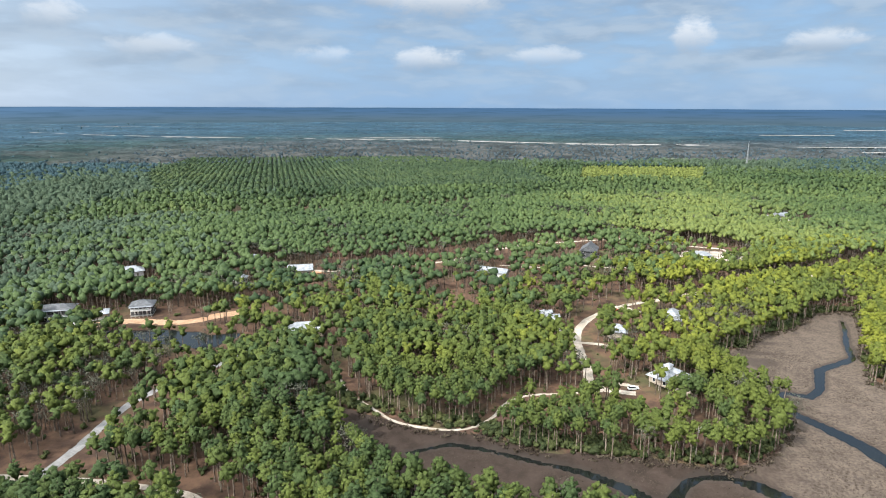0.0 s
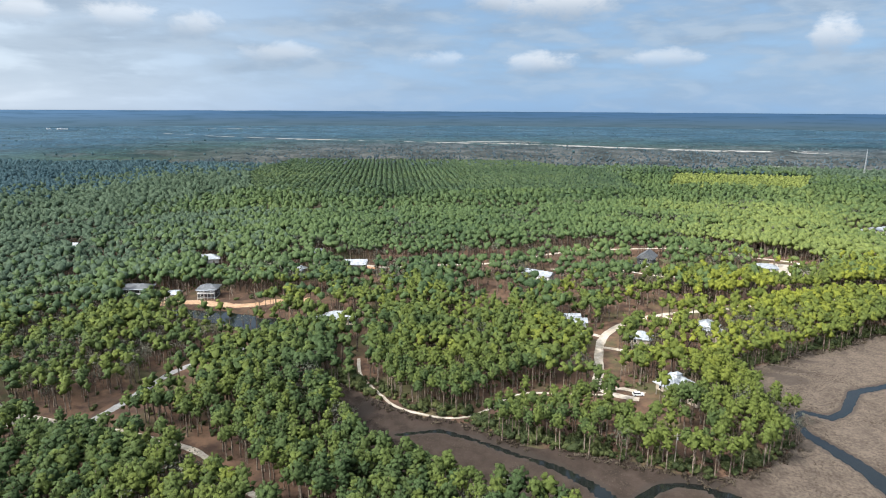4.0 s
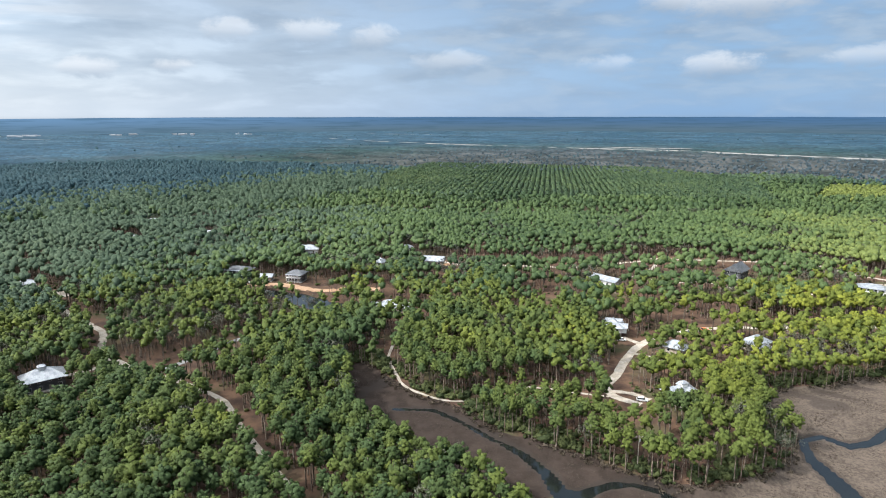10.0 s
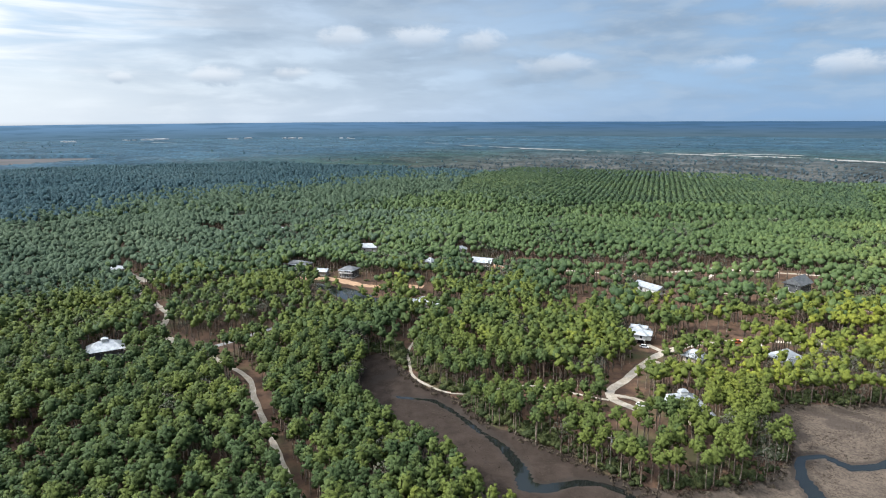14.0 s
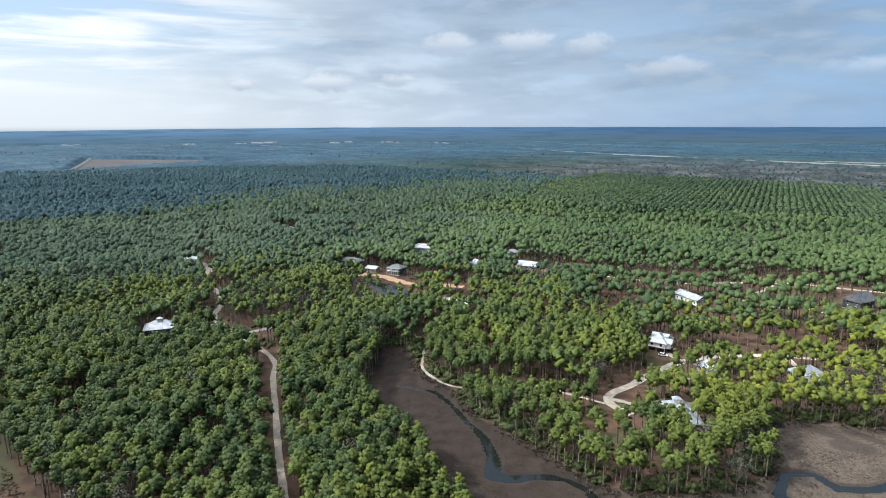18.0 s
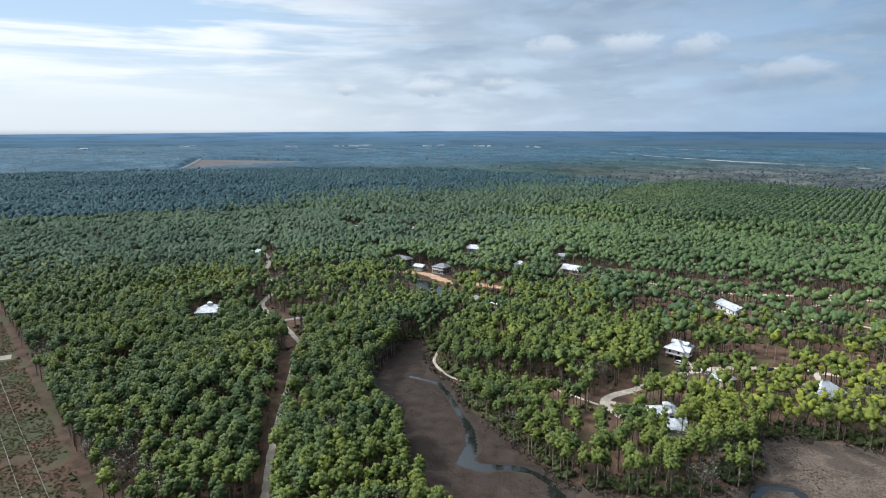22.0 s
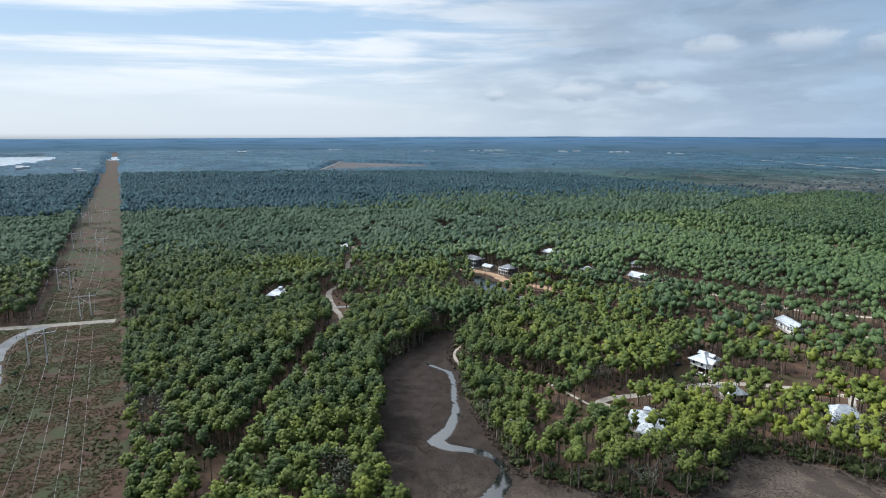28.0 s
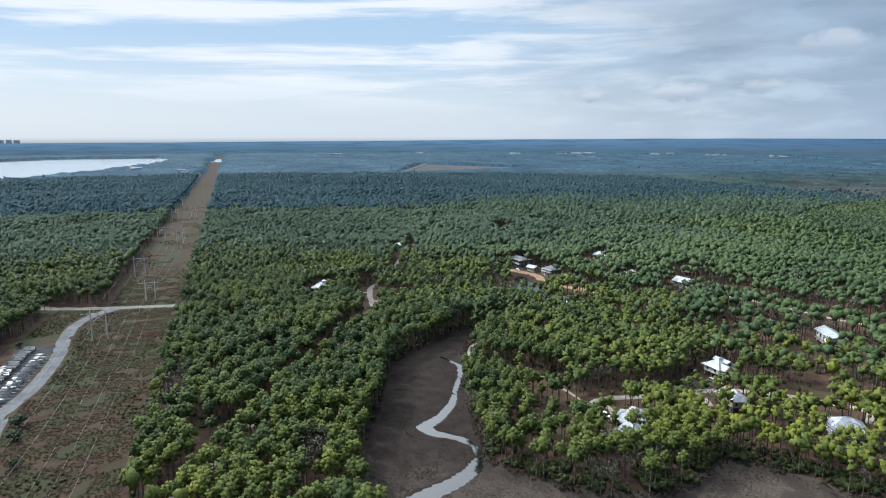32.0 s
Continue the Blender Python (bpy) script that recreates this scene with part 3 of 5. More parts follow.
I, J = np.meshgrid(np.arange(nx - 1), np.arange(len(gy) - 1))
q0 = (J * nx + I).ravel()
ground = new("ground", mesh_from("ground", np.column_stack([x, y, z]), np.column_stack([q0, q0 + 1, q0 + nx + 1, q0 + nx]), [GROUND],
                                 attrs={"marsh": smooth(md, -3.5, 0.5), "far": far_mask, "wet": wet, "pale": smooth(x, 60, 145), **open_ground}))
ground.data.polygons.foreach_set("use_smooth", np.ones(len(q0), bool))
tagged(ground, "brown pine straw ground falling to bare brown tidal marsh", "ground", kind="structure")


def sheet(name, corners, z0, mat, label, category):
    me = bpy.data.meshes.new(name)
    me.from_pydata([(a, b, z0) for a, b in corners], [], [tuple(range(len(corners)))])
    me.materials.append(mat)
    return tagged(new(name, me), label, category, kind="structure")


sheet("water", [(-58, 114), (345, 114), (345, 343), (-58, 343)], -0.32, WATER, "still dark tidal creek water between mud banks", "water")
sheet("water", [(-192, 272), (-96, 272), (-96, 320), (-192, 320)], -0.05, WATER, "dark still pond below an orange clay bank", "pond")
LAKE_SHORE = rounded([(-1250, -640), (-1439, -520), (-1588, -468), (-1804, -397), (-1937, -389), (-2190, -340), (-2500, -320), (-3100, -370), (-3150, -500), (-3109, -879), (-2886, -1036), (-2500, -1500), (-1500, -1400)], 60)
sheet("water", LAKE_SHORE[::-1], 2.2, LAKE, "wide pale lake reflecting the bright sky", "lake")
sheet("water", [(-2620, -140), (-2620, -84), (-3000, -100), (-3000, -160)], 2.2, LAKE, "strip of pale water closing the cleared corridor", "lake")

ribbon("road", [q for q in TRACK if q[0] > -113], 1.3, SAND, "pale sand track through the pines")
ribbon("road", [q for q in TRACK if q[0] < -110], 1.9, SAND, "wide pale sand road past the dark house")
ribbon("road", PAVED, 1.9, GRAVEL, "grey gravel lane between pines")
ribbon("road", LOOP, 2.1, SAND, "pale crushed shell loop road with soft edges")
ribbon("trail", TRAIL, 0.75, SAND, "narrow pale sand footpath along the marsh edge")
ribbon("road", UPPER, 1.8, SAND, "pale lane in front of the upper lots")
ribbon("road", FLANE, 1.2, SAND, "narrow pale lane between house lots")
ribbon("road", MIDLANE, 1.9, SAND, "pale sand lane through thin pines")
ribbon("road", BANK, 3.8, CLAY, "orange clay bank road above the pond", wave=1.2)
ribbon("road", STORAGE_ROAD, 3.5, GRAVEL, "wide grey gravel road beside the storage yard", wave=0.35)
YARD = rounded([(-82, -20), (-60, -18.5), (-20, -17), (30, -14)])
ribbon("storage_yard", YARD, 9.5, ASPHALT, "dark worn asphalt yard under the parked boats", wave=1.0, lift=.03)
ribbon("road", CROSS_ROAD, 3.6, SAND, "pale sand road crossing the power line corridor")
for d in DRIVES:
    ribbon("driveway", d, 1.5, SAND, "short pale sand driveway")

# ---- trees ----
GOLD = (1 + 5 ** 0.5) / 2
ICO_V = np.array([(a * s, b * t, 0) for s in (-1, 1) for t in (-1, 1) for a, b in ((1, GOLD),)], float)
ICO_V = np.concatenate([ICO_V, ICO_V[:, [2, 0, 1]], ICO_V[:, [1, 2, 0]]]) / math.hypot(1, GOLD)
ICO_F = np.array([(i, j, k) for i in range(12) for j in range(i) for k in range(j)
                  if max(np.linalg.norm(ICO_V[i] - ICO_V[j]), np.linalg.norm(ICO_V[j] - ICO_V[k]), np.linalg.norm(ICO_V[i] - ICO_V[k])) < 1.1])
turned = np.einsum("ij,ij->i", np.cross(ICO_V[ICO_F[:, 1]] - ICO_V[ICO_F[:, 0]], ICO_V[ICO_F[:, 2]] - ICO_V[ICO_F[:, 0]]), ICO_V[ICO_F[:, 0]]) < 0
ICO_F[turned] = ICO_F[turned][:, ::-1]
OCT_V = np.array([(1, 0, 0), (.31, .95, 0), (-.81, .59, 0), (-.81, -.59, 0), (.31, -.95, 0), (0, 0, 1.0), (0, 0, -.7)], float)
OCT_F = np.array([(i, (i + 1) % 5, 5) for i in range(5)] + [((i + 1) % 5, i, 6) for i in range(5)])


class Shape:
    """Collects triangles of a tree, with soft outward normals: slot 0 leaves, slot 1 wood."""

    def __init__(self):
        self.v, self.f, self.s, self.o, self.n = [], [], [], [], 0

    def add(self, v, f, slot, out):
        self.v.append(v)
        self.f.append(np.asarray(f) + self.n)
        self.s += [slot] * len(f)
        self.o.append(out / np.maximum(np.linalg.norm(out, axis=1), 1e-6)[:, None])
        self.n += len(v)

    def lump(self, c, r, r2, jitter, low=False):
        v0, f0 = (OCT_V, OCT_F) if low else (ICO_V, ICO_F)
        turn = np.linalg.qr(rng.normal(size=(3, 3)))[0]
        turn *= np.sign(np.linalg.det(turn))
        d = (v0 @ turn)
        self.add(d * rng.uniform(1 - jitter, 1 + jitter, (len(v0), 1)) * np.array([r, r, r2]) + np.array(c), f0, 0, d)

    def tufts(self, centres, radii, n, size, squash=.85):
        """Small sprays of leaves, laid like shingles over the lumps."""
        for _ in range(n):
            i = rng.integers(len(centres))
            d = rng.normal(size=3)
            d[2] = abs(d[2]) * 1.15 - 0.4
            d /= np.linalg.norm(d)
            p = np.array(centres[i]) + d * np.array([1, 1, squash]) * radii[i] * rng.uniform(0.9, 1.14)
            a = np.cross(d, rng.normal(size=3))
            a /= np.linalg.norm(a)
            b = np.cross(d, a) * .8 + d * rng.uniform(.15, .75)
            s = size * rng.uniform(0.7, 1.4)
            v = np.array([p - a * s * .55, p + a * s * .55, p + b * s])
            if np.dot(np.cross(v[1] - v[0], v[2] - v[0]), d) < 0:
                v = v[[1, 0, 2]]
            self.add(v, [(0, 1, 2)], 0, np.tile(d + rng.normal(size=3) * .28, (3, 1)))

    def stem(self, pts, sides):
        rings, out = [], []
        for x0, y0, z0, r in pts:
            for k in range(sides):
                c, d = math.cos(6.2832 * k / sides), math.sin(6.2832 * k / sides)
                rings.append((x0 + r * c, y0 + r * d, z0))
                out.append((c, d, .05))
        f = []
        for i in range(len(pts) - 1):
            for k in range(sides):
                a, b = i * sides + k, i * sides + (k + 1) % sides
                f += [(a, b, b + sides), (a, b + sides, a + sides)]
        self.add(np.array(rings), f, 1, np.array(out))

    def done(self):
        return np.concatenate(self.v), np.concatenate(self.f), np.array(self.s), np.concatenate(self.o)


def pine(level, wide=1.0):
    """A pine about 14 m tall: a bare bole and a broad domed crown of many needle clumps in the upper third."""
    s = Shape()
    lean = rng.uniform(-.4, .4, 2) if level < 2 else np.zeros(2)
    R, H, zc = 2.0 * wide, 3.3 * rng.uniform(.88, 1.2), 9.9

    def dome(n, r, reach):
        cs, rs = [], []
        for i in range(n):
            cz = 1 - 1.62 * (i + .5) / n
            a = i * 2.4 + rng.uniform(-.4, .4)
            q = reach * rng.uniform(.8, 1.14)
            rad = R * q * math.sqrt(1 - cz * cz) * (1.08 - .22 * cz)
            cs.append((lean[0] + rad * math.cos(a), lean[1] + rad * math.sin(a), zc + H * q * cz))
            rs.append(r * wide * rng.uniform(.72, 1.22))
            s.lump(cs[-1], rs[-1], rs[-1], .2, True)
        return cs, rs

    if level == 0:
        s.stem([(0, 0, -.4, .22), (lean[0] * .5, lean[1] * .5, 7, .17), (lean[0], lean[1], 12.4, .06)], 4)
        s.lump((lean[0], lean[1], zc), R * .74, H * .74, .12, True)
        cs, rs = dome(17, .66, .80)
        for c in cs[10:15:2]:
            s.stem([(lean[0] * .7, lean[1] * .7, zc - 2.9, .07), (c[0], c[1], c[2], .03)], 3)
        s.tufts(cs, rs, 84, .3)
    elif level == 1:
        s.stem([(0, 0, -.4, .24), (lean[0], lean[1], 11, .10)], 3)
        s.lump((lean[0], lean[1], zc), R * .74, H * .74, .12, True)
        cs, rs = dome(5, .95, .72)
        s.tufts(cs, rs, 14, .5)
    elif level == 2:
        s.stem([(0, 0, -.4, .27), (0, 0, 10, .14)], 3)
        s.lump((0, 0, zc), R * .82, H * .8, .16, True)
        cs, rs = dome(1, 1.5, .6)
        s.tufts(cs, rs, 3, .9, 1.0)
    elif level == 3:
        s.lump((0, 0, 10.2), 2.5, 3.5, .2, True)
        s.tufts([(0, 0, 10.0), (0, 0, 12.0)], [2.5, 2.0], 4, 1.7)
    v, f, slot, out = s.done()
    leaf = np.ones(len(v), bool)
    leaf[np.unique(f[slot == 1])] = False
    round_ = (v - np.array([lean[0], lean[1], zc - .6])) / np.array([1, 1, .9])
    round_ /= np.maximum(np.linalg.norm(round_, axis=1), .3)[:, None]
    out[leaf] = out[leaf] * .5 + round_[leaf] * .85
    out /= np.linalg.norm(out, axis=1)[:, None]
    return v, f, slot, out


def bare_tree(level):
    s = Shape()
    s.stem([(0, 0, -.4, .2), (.2, .1, 8, .09)], 3)
    for i in range(5 if level < 2 else 3):
        a = i * 2.1 + rng.uniform(-.4, .4)
        s.stem([(.1, 0, 4.0 + i * .6, .07), (1.7 * math.cos(a), 1.7 * math.sin(a), 8.5 + i * .5, .03)], 3)
    cs = [(1.3 * math.cos(k * 1.3), 1.3 * math.sin(k * 1.3), 7.5 + .6 * k) for k in range(6)]
    s.tufts(cs, [1.5] * 6, 120 if level < 2 else 36, .36 if level < 2 else .8)
    return s.done()


def shrub():
    s = Shape()
    cs = [(rng.uniform(-.8, .8), rng.uniform(-.8, .8), rng.uniform(.4, 1.1)) for _ in range(3)]
    for c in cs:
        s.lump(c, .9, .8, .3, True)
    s.tufts(cs, [.9] * 3, 12, .55)
    return s.done()


def brush():
    s = Shape()
    s.tufts([(rng.uniform(-.5, .5), rng.uniform(-.5, .5), .35) for _ in range(4)], [.5] * 4, 14, .6)
    return s.done()


def spread(box_, step, jitter=0.42):
    """Jittered points over a rectangle x0, x1, y0, y1."""
    a, b = np.meshgrid(np.arange(box_[0], box_[1], step), np.arange(box_[2], box_[3], step))
    a = a + (np.arange(len(a)) % 2 * step / 2)[:, None]
    p = np.column_stack([a.ravel(), b.ravel()])
    return p + rng.uniform(-jitter, jitter, p.shape) * step


def path_dist(x, y):
    """How far a place lies from the camera's flight path."""
    return line_dist(x, y, [(0, 0), (95, -12), (190, 18), (290, 107)])


def in_sector(x, y):
    """The part of the plan the camera sees: north-west of its path, between its two outer sight lines."""
    right = (x - 0) * 0.788 - (y + 40) * 0.616
    left = (x - 330) * 0.39 - (y - 106) * 0.92
    return (right < 15) & (left < 25)


def keep_trees(p, grow=1.0, beyond=False):
    x, y = p[:, 0], p[:, 1]
    keep = ~in_corridor(x, y, 2.0 * grow)
    keep &= ~(in_sector(x, y) & (path_dist(x, y) > 38)) if beyond else in_sector(x, y) & (path_dist(x, y) > 38)
    dense = np.ones(len(p))
    for cx, cy, rx, ry, left_trees, what in OPENINGS:
        r = np.hypot((x - cx) / rx, (y - cy) / ry) + (vnoise(x, y, 9, 2) - .5) * .5
        dense = np.where(r < 1, np.minimum(dense, left_trees), dense)
    dense *= 1 - 0.55 * smooth(vnoise(x, y, 26, 12) * .6 + vnoise(x, y, 9, 14) * .4, .60, .74)
    keep &= rng.uniform(0, 1, len(p)) < dense
    near = (np.abs(x) < 560) & (y < 700)
    xs, ys = x[near], y[near]
    ok = np.ones(len(xs), bool)
    for line, half in ROADS:
        ok &= line_dist(xs, ys, line) > half + (1.4 if half < 1 else 2.0) * grow
    ok &= ~(inside(xs, ys, MARSH) & (line_dist(xs, ys, MARSH, True) > np.where((xs < 60) & (ys < 190 - .6 * xs), 2.6, .5))) & (line_dist(xs, ys, POND) > 4.0)
    for hx, hy, hr, *yard in HOUSE_SPOTS:
        ok &= np.hypot(xs - hx, ys - hy) > hr
    for hx, hy, hr, *yard in HOUSE_SPOTS:      # trees thinned from each house towards the camera's side, so the houses show
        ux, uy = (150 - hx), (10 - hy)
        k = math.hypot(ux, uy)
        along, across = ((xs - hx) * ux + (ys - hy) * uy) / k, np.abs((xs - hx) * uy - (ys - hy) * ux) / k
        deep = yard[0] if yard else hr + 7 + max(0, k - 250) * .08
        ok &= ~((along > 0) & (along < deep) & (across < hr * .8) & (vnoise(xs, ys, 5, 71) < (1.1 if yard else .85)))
    ok &= ~((xs > -100) & (xs < 60) & (ys < 30) & (ys > -40))
    keep[np.where(near)[0][~ok]] = False
    for poly in FAR_OPEN:
        keep &= ~inside(x, y, poly)
    return p[keep]


def plant(name, shapes, p, scale, mats, label, category, stretch=0.17, tint=None, wood=True):
    """Stamps copies of the shapes at the points p into one mesh."""
    vs, fs, ss, ts, os_, n0 = [], [], [], [], [], 0
    which = rng.integers(len(shapes), size=len(p))
    z0 = np.where(path_dist(p[:, 0], p[:, 1]) < 700, full_height(p[:, 0], p[:, 1])[0], 1.5)
    tint = rng.uniform(0, 1, len(p)) if tint is None else tint
    sc = scale * rng.uniform(1 - stretch, 1 + stretch, len(p))
    fat = rng.uniform(.95, 1.28, len(p))
    ang = rng.uniform(0, 6.2832, len(p))
    for k, (v, f, s, o) in enumerate(shapes):
        i = np.where(which == k)[0]
        if not len(i):
            continue
        c, d = np.cos(ang[i])[:, None], np.sin(ang[i])[:, None]
        a = sc[i][:, None]
        b = a * fat[i][:, None]
        out = np.stack([(v[:, 0] * c - v[:, 1] * d) * b + p[i, 0][:, None], (v[:, 0] * d + v[:, 1] * c) * b + p[i, 1][:, None], v[:, 2] * a + z0[i][:, None]], 2)
        vs.append(out.reshape(-1, 3))
        os_.append(np.stack([o[:, 0] * c - o[:, 1] * d, o[:, 0] * d + o[:, 1] * c, np.broadcast_to(o[:, 2], (len(i), len(o)))], 2).reshape(-1, 3))
        fs.append((f[None] + (np.arange(len(i)) * len(v))[:, None, None] + n0).reshape(-1, 3))
        ss.append(np.tile(s, len(i)))
        ts.append(np.repeat(tint[i], len(v)))
        n0 += len(i) * len(v)
    ob = new(name, mesh_from(name, np.concatenate(vs), np.concatenate(fs), mats, np.concatenate(ss), {"tint": np.concatenate(ts)}, np.concatenate(os_)))
    ob.data.polygons.foreach_set("use_smooth", np.ones(len(ob.data.polygons), bool))
    return tagged(ob, label, category, kind="stuff")


# where houses stand: x, y, radius kept free of trees, and how far the gap towards the camera runs where it is not the
# usual
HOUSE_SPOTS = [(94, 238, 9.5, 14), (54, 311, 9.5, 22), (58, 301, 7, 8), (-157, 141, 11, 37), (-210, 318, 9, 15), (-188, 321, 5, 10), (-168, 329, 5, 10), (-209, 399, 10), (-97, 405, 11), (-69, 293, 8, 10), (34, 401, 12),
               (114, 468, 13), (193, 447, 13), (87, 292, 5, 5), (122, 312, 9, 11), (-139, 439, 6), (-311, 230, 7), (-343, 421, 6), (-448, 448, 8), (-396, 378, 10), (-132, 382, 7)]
FAR_OPEN = [[(-1484, 455), (-2132, 700), (-1723, 1024), (-1560, 760), (-1540, 560)], [(200, 905), (380, 905), (470, 1110), (250, 1110)], [(480, 640), (560, 760), (700, 930), (800, 860), (620, 640)],
            [q[:2] for q in LAKE_SHORE]]

P0, P1, P2, P3 = [pine(0, rng.uniform(.9, 1.2)) for _ in range(7)], [pine(1, rng.uniform(.9, 1.2)) for _ in range(8)], [pine(2, rng.uniform(.9, 1.2)) for _ in range(8)], [pine(3) for _ in range(8)]
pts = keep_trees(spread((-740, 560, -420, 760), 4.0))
d = path_dist(pts[:, 0], pts[:, 1])
grown = 0.90 + 0.34 * vnoise(pts[:, 0], pts[:, 1], 34, 21)
grey_stand = .16 * smooth(np.hypot((pts[:, 0] + 20) / 110, (pts[:, 1] - 400) / 60), 1.1, .5) + .14 * smooth(np.hypot((pts[:, 0] + 140) / 50, (pts[:, 1] - 275) / 22), 1.1, .5)
bare = vnoise(pts[:, 0], pts[:, 1], 30, 33) * .6 + rng.uniform(0, .4, len(pts)) + grey_stand > .77
d_ = d + rng.uniform(-45, 45, len(d)) * (d > 260)
near, mid, back = d < 215, (d >= 215) & (d_ < 350), (d_ >= 350) & (d < 640)
# pines that get the haze-tinted needles, more of them westward and further out
hazed = rng.uniform(0, .5, len(pts)) + vnoise(pts[:, 0], pts[:, 1], 90, 27) * .5 < .95 * smooth(-pts[:, 0] - .25 * pts[:, 1] + .6 * (d - 330), 20, 480) * (d > 300)
# the pines of the wooded point and along the track stand as things of their own
shore = line_dist(pts[:, 0], pts[:, 1], [(0, 212), (50, 198), (90, 190), (118, 203), (124, 232)])
own_i = np.argsort(np.where(bare, 1e6, shore))[:300]
own = np.zeros(len(pts), bool)
own[own_i] = True
for name, sel, shapes in (("pine_forest", near & ~own & ~bare, P0), ("pine_forest", mid & ~own & ~bare & ~hazed, P1), ("pine_forest", mid & ~own & ~bare & hazed, P1), ("pine_forest", back & ~bare & ~hazed, P2), ("pine_forest", back & ~bare & hazed, P2)):
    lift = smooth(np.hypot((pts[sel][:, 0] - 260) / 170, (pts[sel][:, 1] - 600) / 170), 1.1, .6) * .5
    plant(name, shapes, pts[sel], grown[sel], [PINE if shapes is P0 else HAZED_PINE if hazed[sel].all() else PINE if shapes is P1 else MIDPINE, BARK], "dense stand of rounded green pines", "pine trees", tint=rng.uniform(0, 1, int(sel.sum())) + lift + .75 * smooth(pts[sel][:, 0], 0, 125) - .26 * smooth(pts[sel][:, 1], 260, 150) - .1)
plant("hardwood_trees", [bare_tree(1) for _ in range(5)], pts[bare & (d < 350)], grown[bare & (d < 350)], [BARE, BARK], "leafless grey hardwoods among the pines", "trees")
plant("hardwood_trees", [bare_tree(2) for _ in range(5)], pts[bare & (d >= 350) & (d < 640)], grown[bare & (d >= 350) & (d < 640)], [BARE, BARK], "leafless grey hardwoods among the pines", "trees")


def split_tree(shape, name):
    """Two meshes of one tree: crown and trunk."""
    v, f, s, o = shape
    out = []
    for slot, title, mat in ((0, "crown", PINE), (1, "trunk", BARK)):
        g = f[s == slot]
        used, inv = np.unique(g, return_inverse=True)
        me = mesh_from(title, v[used], inv.reshape(-1, 3), [mat], normals=o[used])
        me.polygons.foreach_set("use_smooth", np.ones(len(g), bool))
        out.append(me)
    return out


stems = []
for sh in P0:
    crown_me, trunk_me = split_tree(sh, "pine")
    variants = []
    for tn in (0.15, 0.4, 0.65, 0.9):
        c = crown_me.copy()
        c.attributes.new("tint", "FLOAT", "POINT").data.foreach_set("value", np.full(len(c.vertices), tn, np.float32))
        variants.append(c)
    stems.append((variants, trunk_me))
for i in own_i:
    variants, trunk_me = stems[rng.integers(len(stems))]
    root = new("pine_tree")
    px, py = pts[i]
    k = grown[i] * rng.uniform(.88, 1.1)
    root.matrix_basis = pose(px, py, height(px, py), 0, 0, rng.uniform(0, 360)) @ Matrix.Diagonal((k * rng.uniform(.9, 1.15),) * 2 + (k, 1))
    new("trunk", trunk_me).parent = root
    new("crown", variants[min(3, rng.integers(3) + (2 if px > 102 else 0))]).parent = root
    tagged(root, "tall slender pine with bare trunk and rounded green crown", "tree", "pines on the wooded point")

# further out: woods of coarser trees, a plantation in rows, a grey swamp belt, and the woods to the horizon
pts = keep_trees(spread((-1500, 1300, -700, 1500), 7.1))
x, y = pts[:, 0], pts[:, 1]
d = path_dist(x, y)
rows_area = [(-340, 730), (0, 800), (160, 860), (140, 1120), (-40, 1290), (-500, 1230), (-460, 950)]
beyond = (d >= 640) & ~inside(x, y, rows_area)
swamp = beyond & (y > 1130 + .12 * x + 60 * vnoise(x, y, 150, 8)) & (y < 1800)
sel = beyond & ~swamp & (d < 1500)
bright = smooth(np.hypot((x[sel] - 300) / 190, (y[sel] - 730) / 190), 1.1, .6) * .55
# trees that get the haze-blue leaf colour: more of them outward and westward
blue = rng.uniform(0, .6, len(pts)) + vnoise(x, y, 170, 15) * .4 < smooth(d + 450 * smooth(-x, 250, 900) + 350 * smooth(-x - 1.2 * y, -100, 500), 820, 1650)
hazed = ~blue & (rng.uniform(0, .5, len(pts)) + vnoise(x, y, 110, 28) * .5 < smooth(d + 420 * smooth(-x - .25 * y, -60, 420), 650, 1300))
tall_ = 0.95 + 0.3 * vnoise(x, y, 60, 2)
tint_ = rng.uniform(0, 1, len(pts))
tint_[sel] += bright
plant("pine_forest", P3, pts[sel & ~blue & ~hazed], tall_[sel & ~blue & ~hazed], [MIDPINE], "green pine woods stretching into the distance", "pine trees", tint=tint_[sel & ~blue & ~hazed])
plant("pine_forest", P3, pts[sel & hazed], tall_[sel & hazed], [HAZED_PINE], "pine woods stretching into the distance, paled with painted haze", "pine trees", tint=tint_[sel & hazed])
plant("hazed_forest", P3, pts[sel & blue], tall_[sel & blue], [HAZED_WOOD], "woods stretching into the distance, tinted blue with painted haze", "woods", tint=tint_[sel & blue])
u, v_ = np.meshgrid(np.arange(-900, 700, 8.4), np.arange(640, 1320, 3.8))
rx_, ry_ = u - .27 * (v_ - 900), v_
rows_p = np.column_stack([rx_.ravel(), ry_.ravel()]) + rng.uniform(-1.7, 1.7, (rx_.size, 2))
rows_p = rows_p[inside(rows_p[:, 0], rows_p[:, 1], rows_area)]
plant("plantation_pines", P3, rows_p, np.full(len(rows_p), .98), [ROWPINE], "planted pines in straight parallel rows", "pine trees", .08)
pts = keep_trees(spread((-1700, 1500, 1000, 1900), 16.0))
x, y = pts[:, 0], pts[:, 1]
swamp = (y > 1130 + .12 * x + 60 * vnoise(x, y, 150, 8)) & (path_dist(x, y) >= 640) & (x > -800 + 250 * vnoise(x, y, 90, 5))
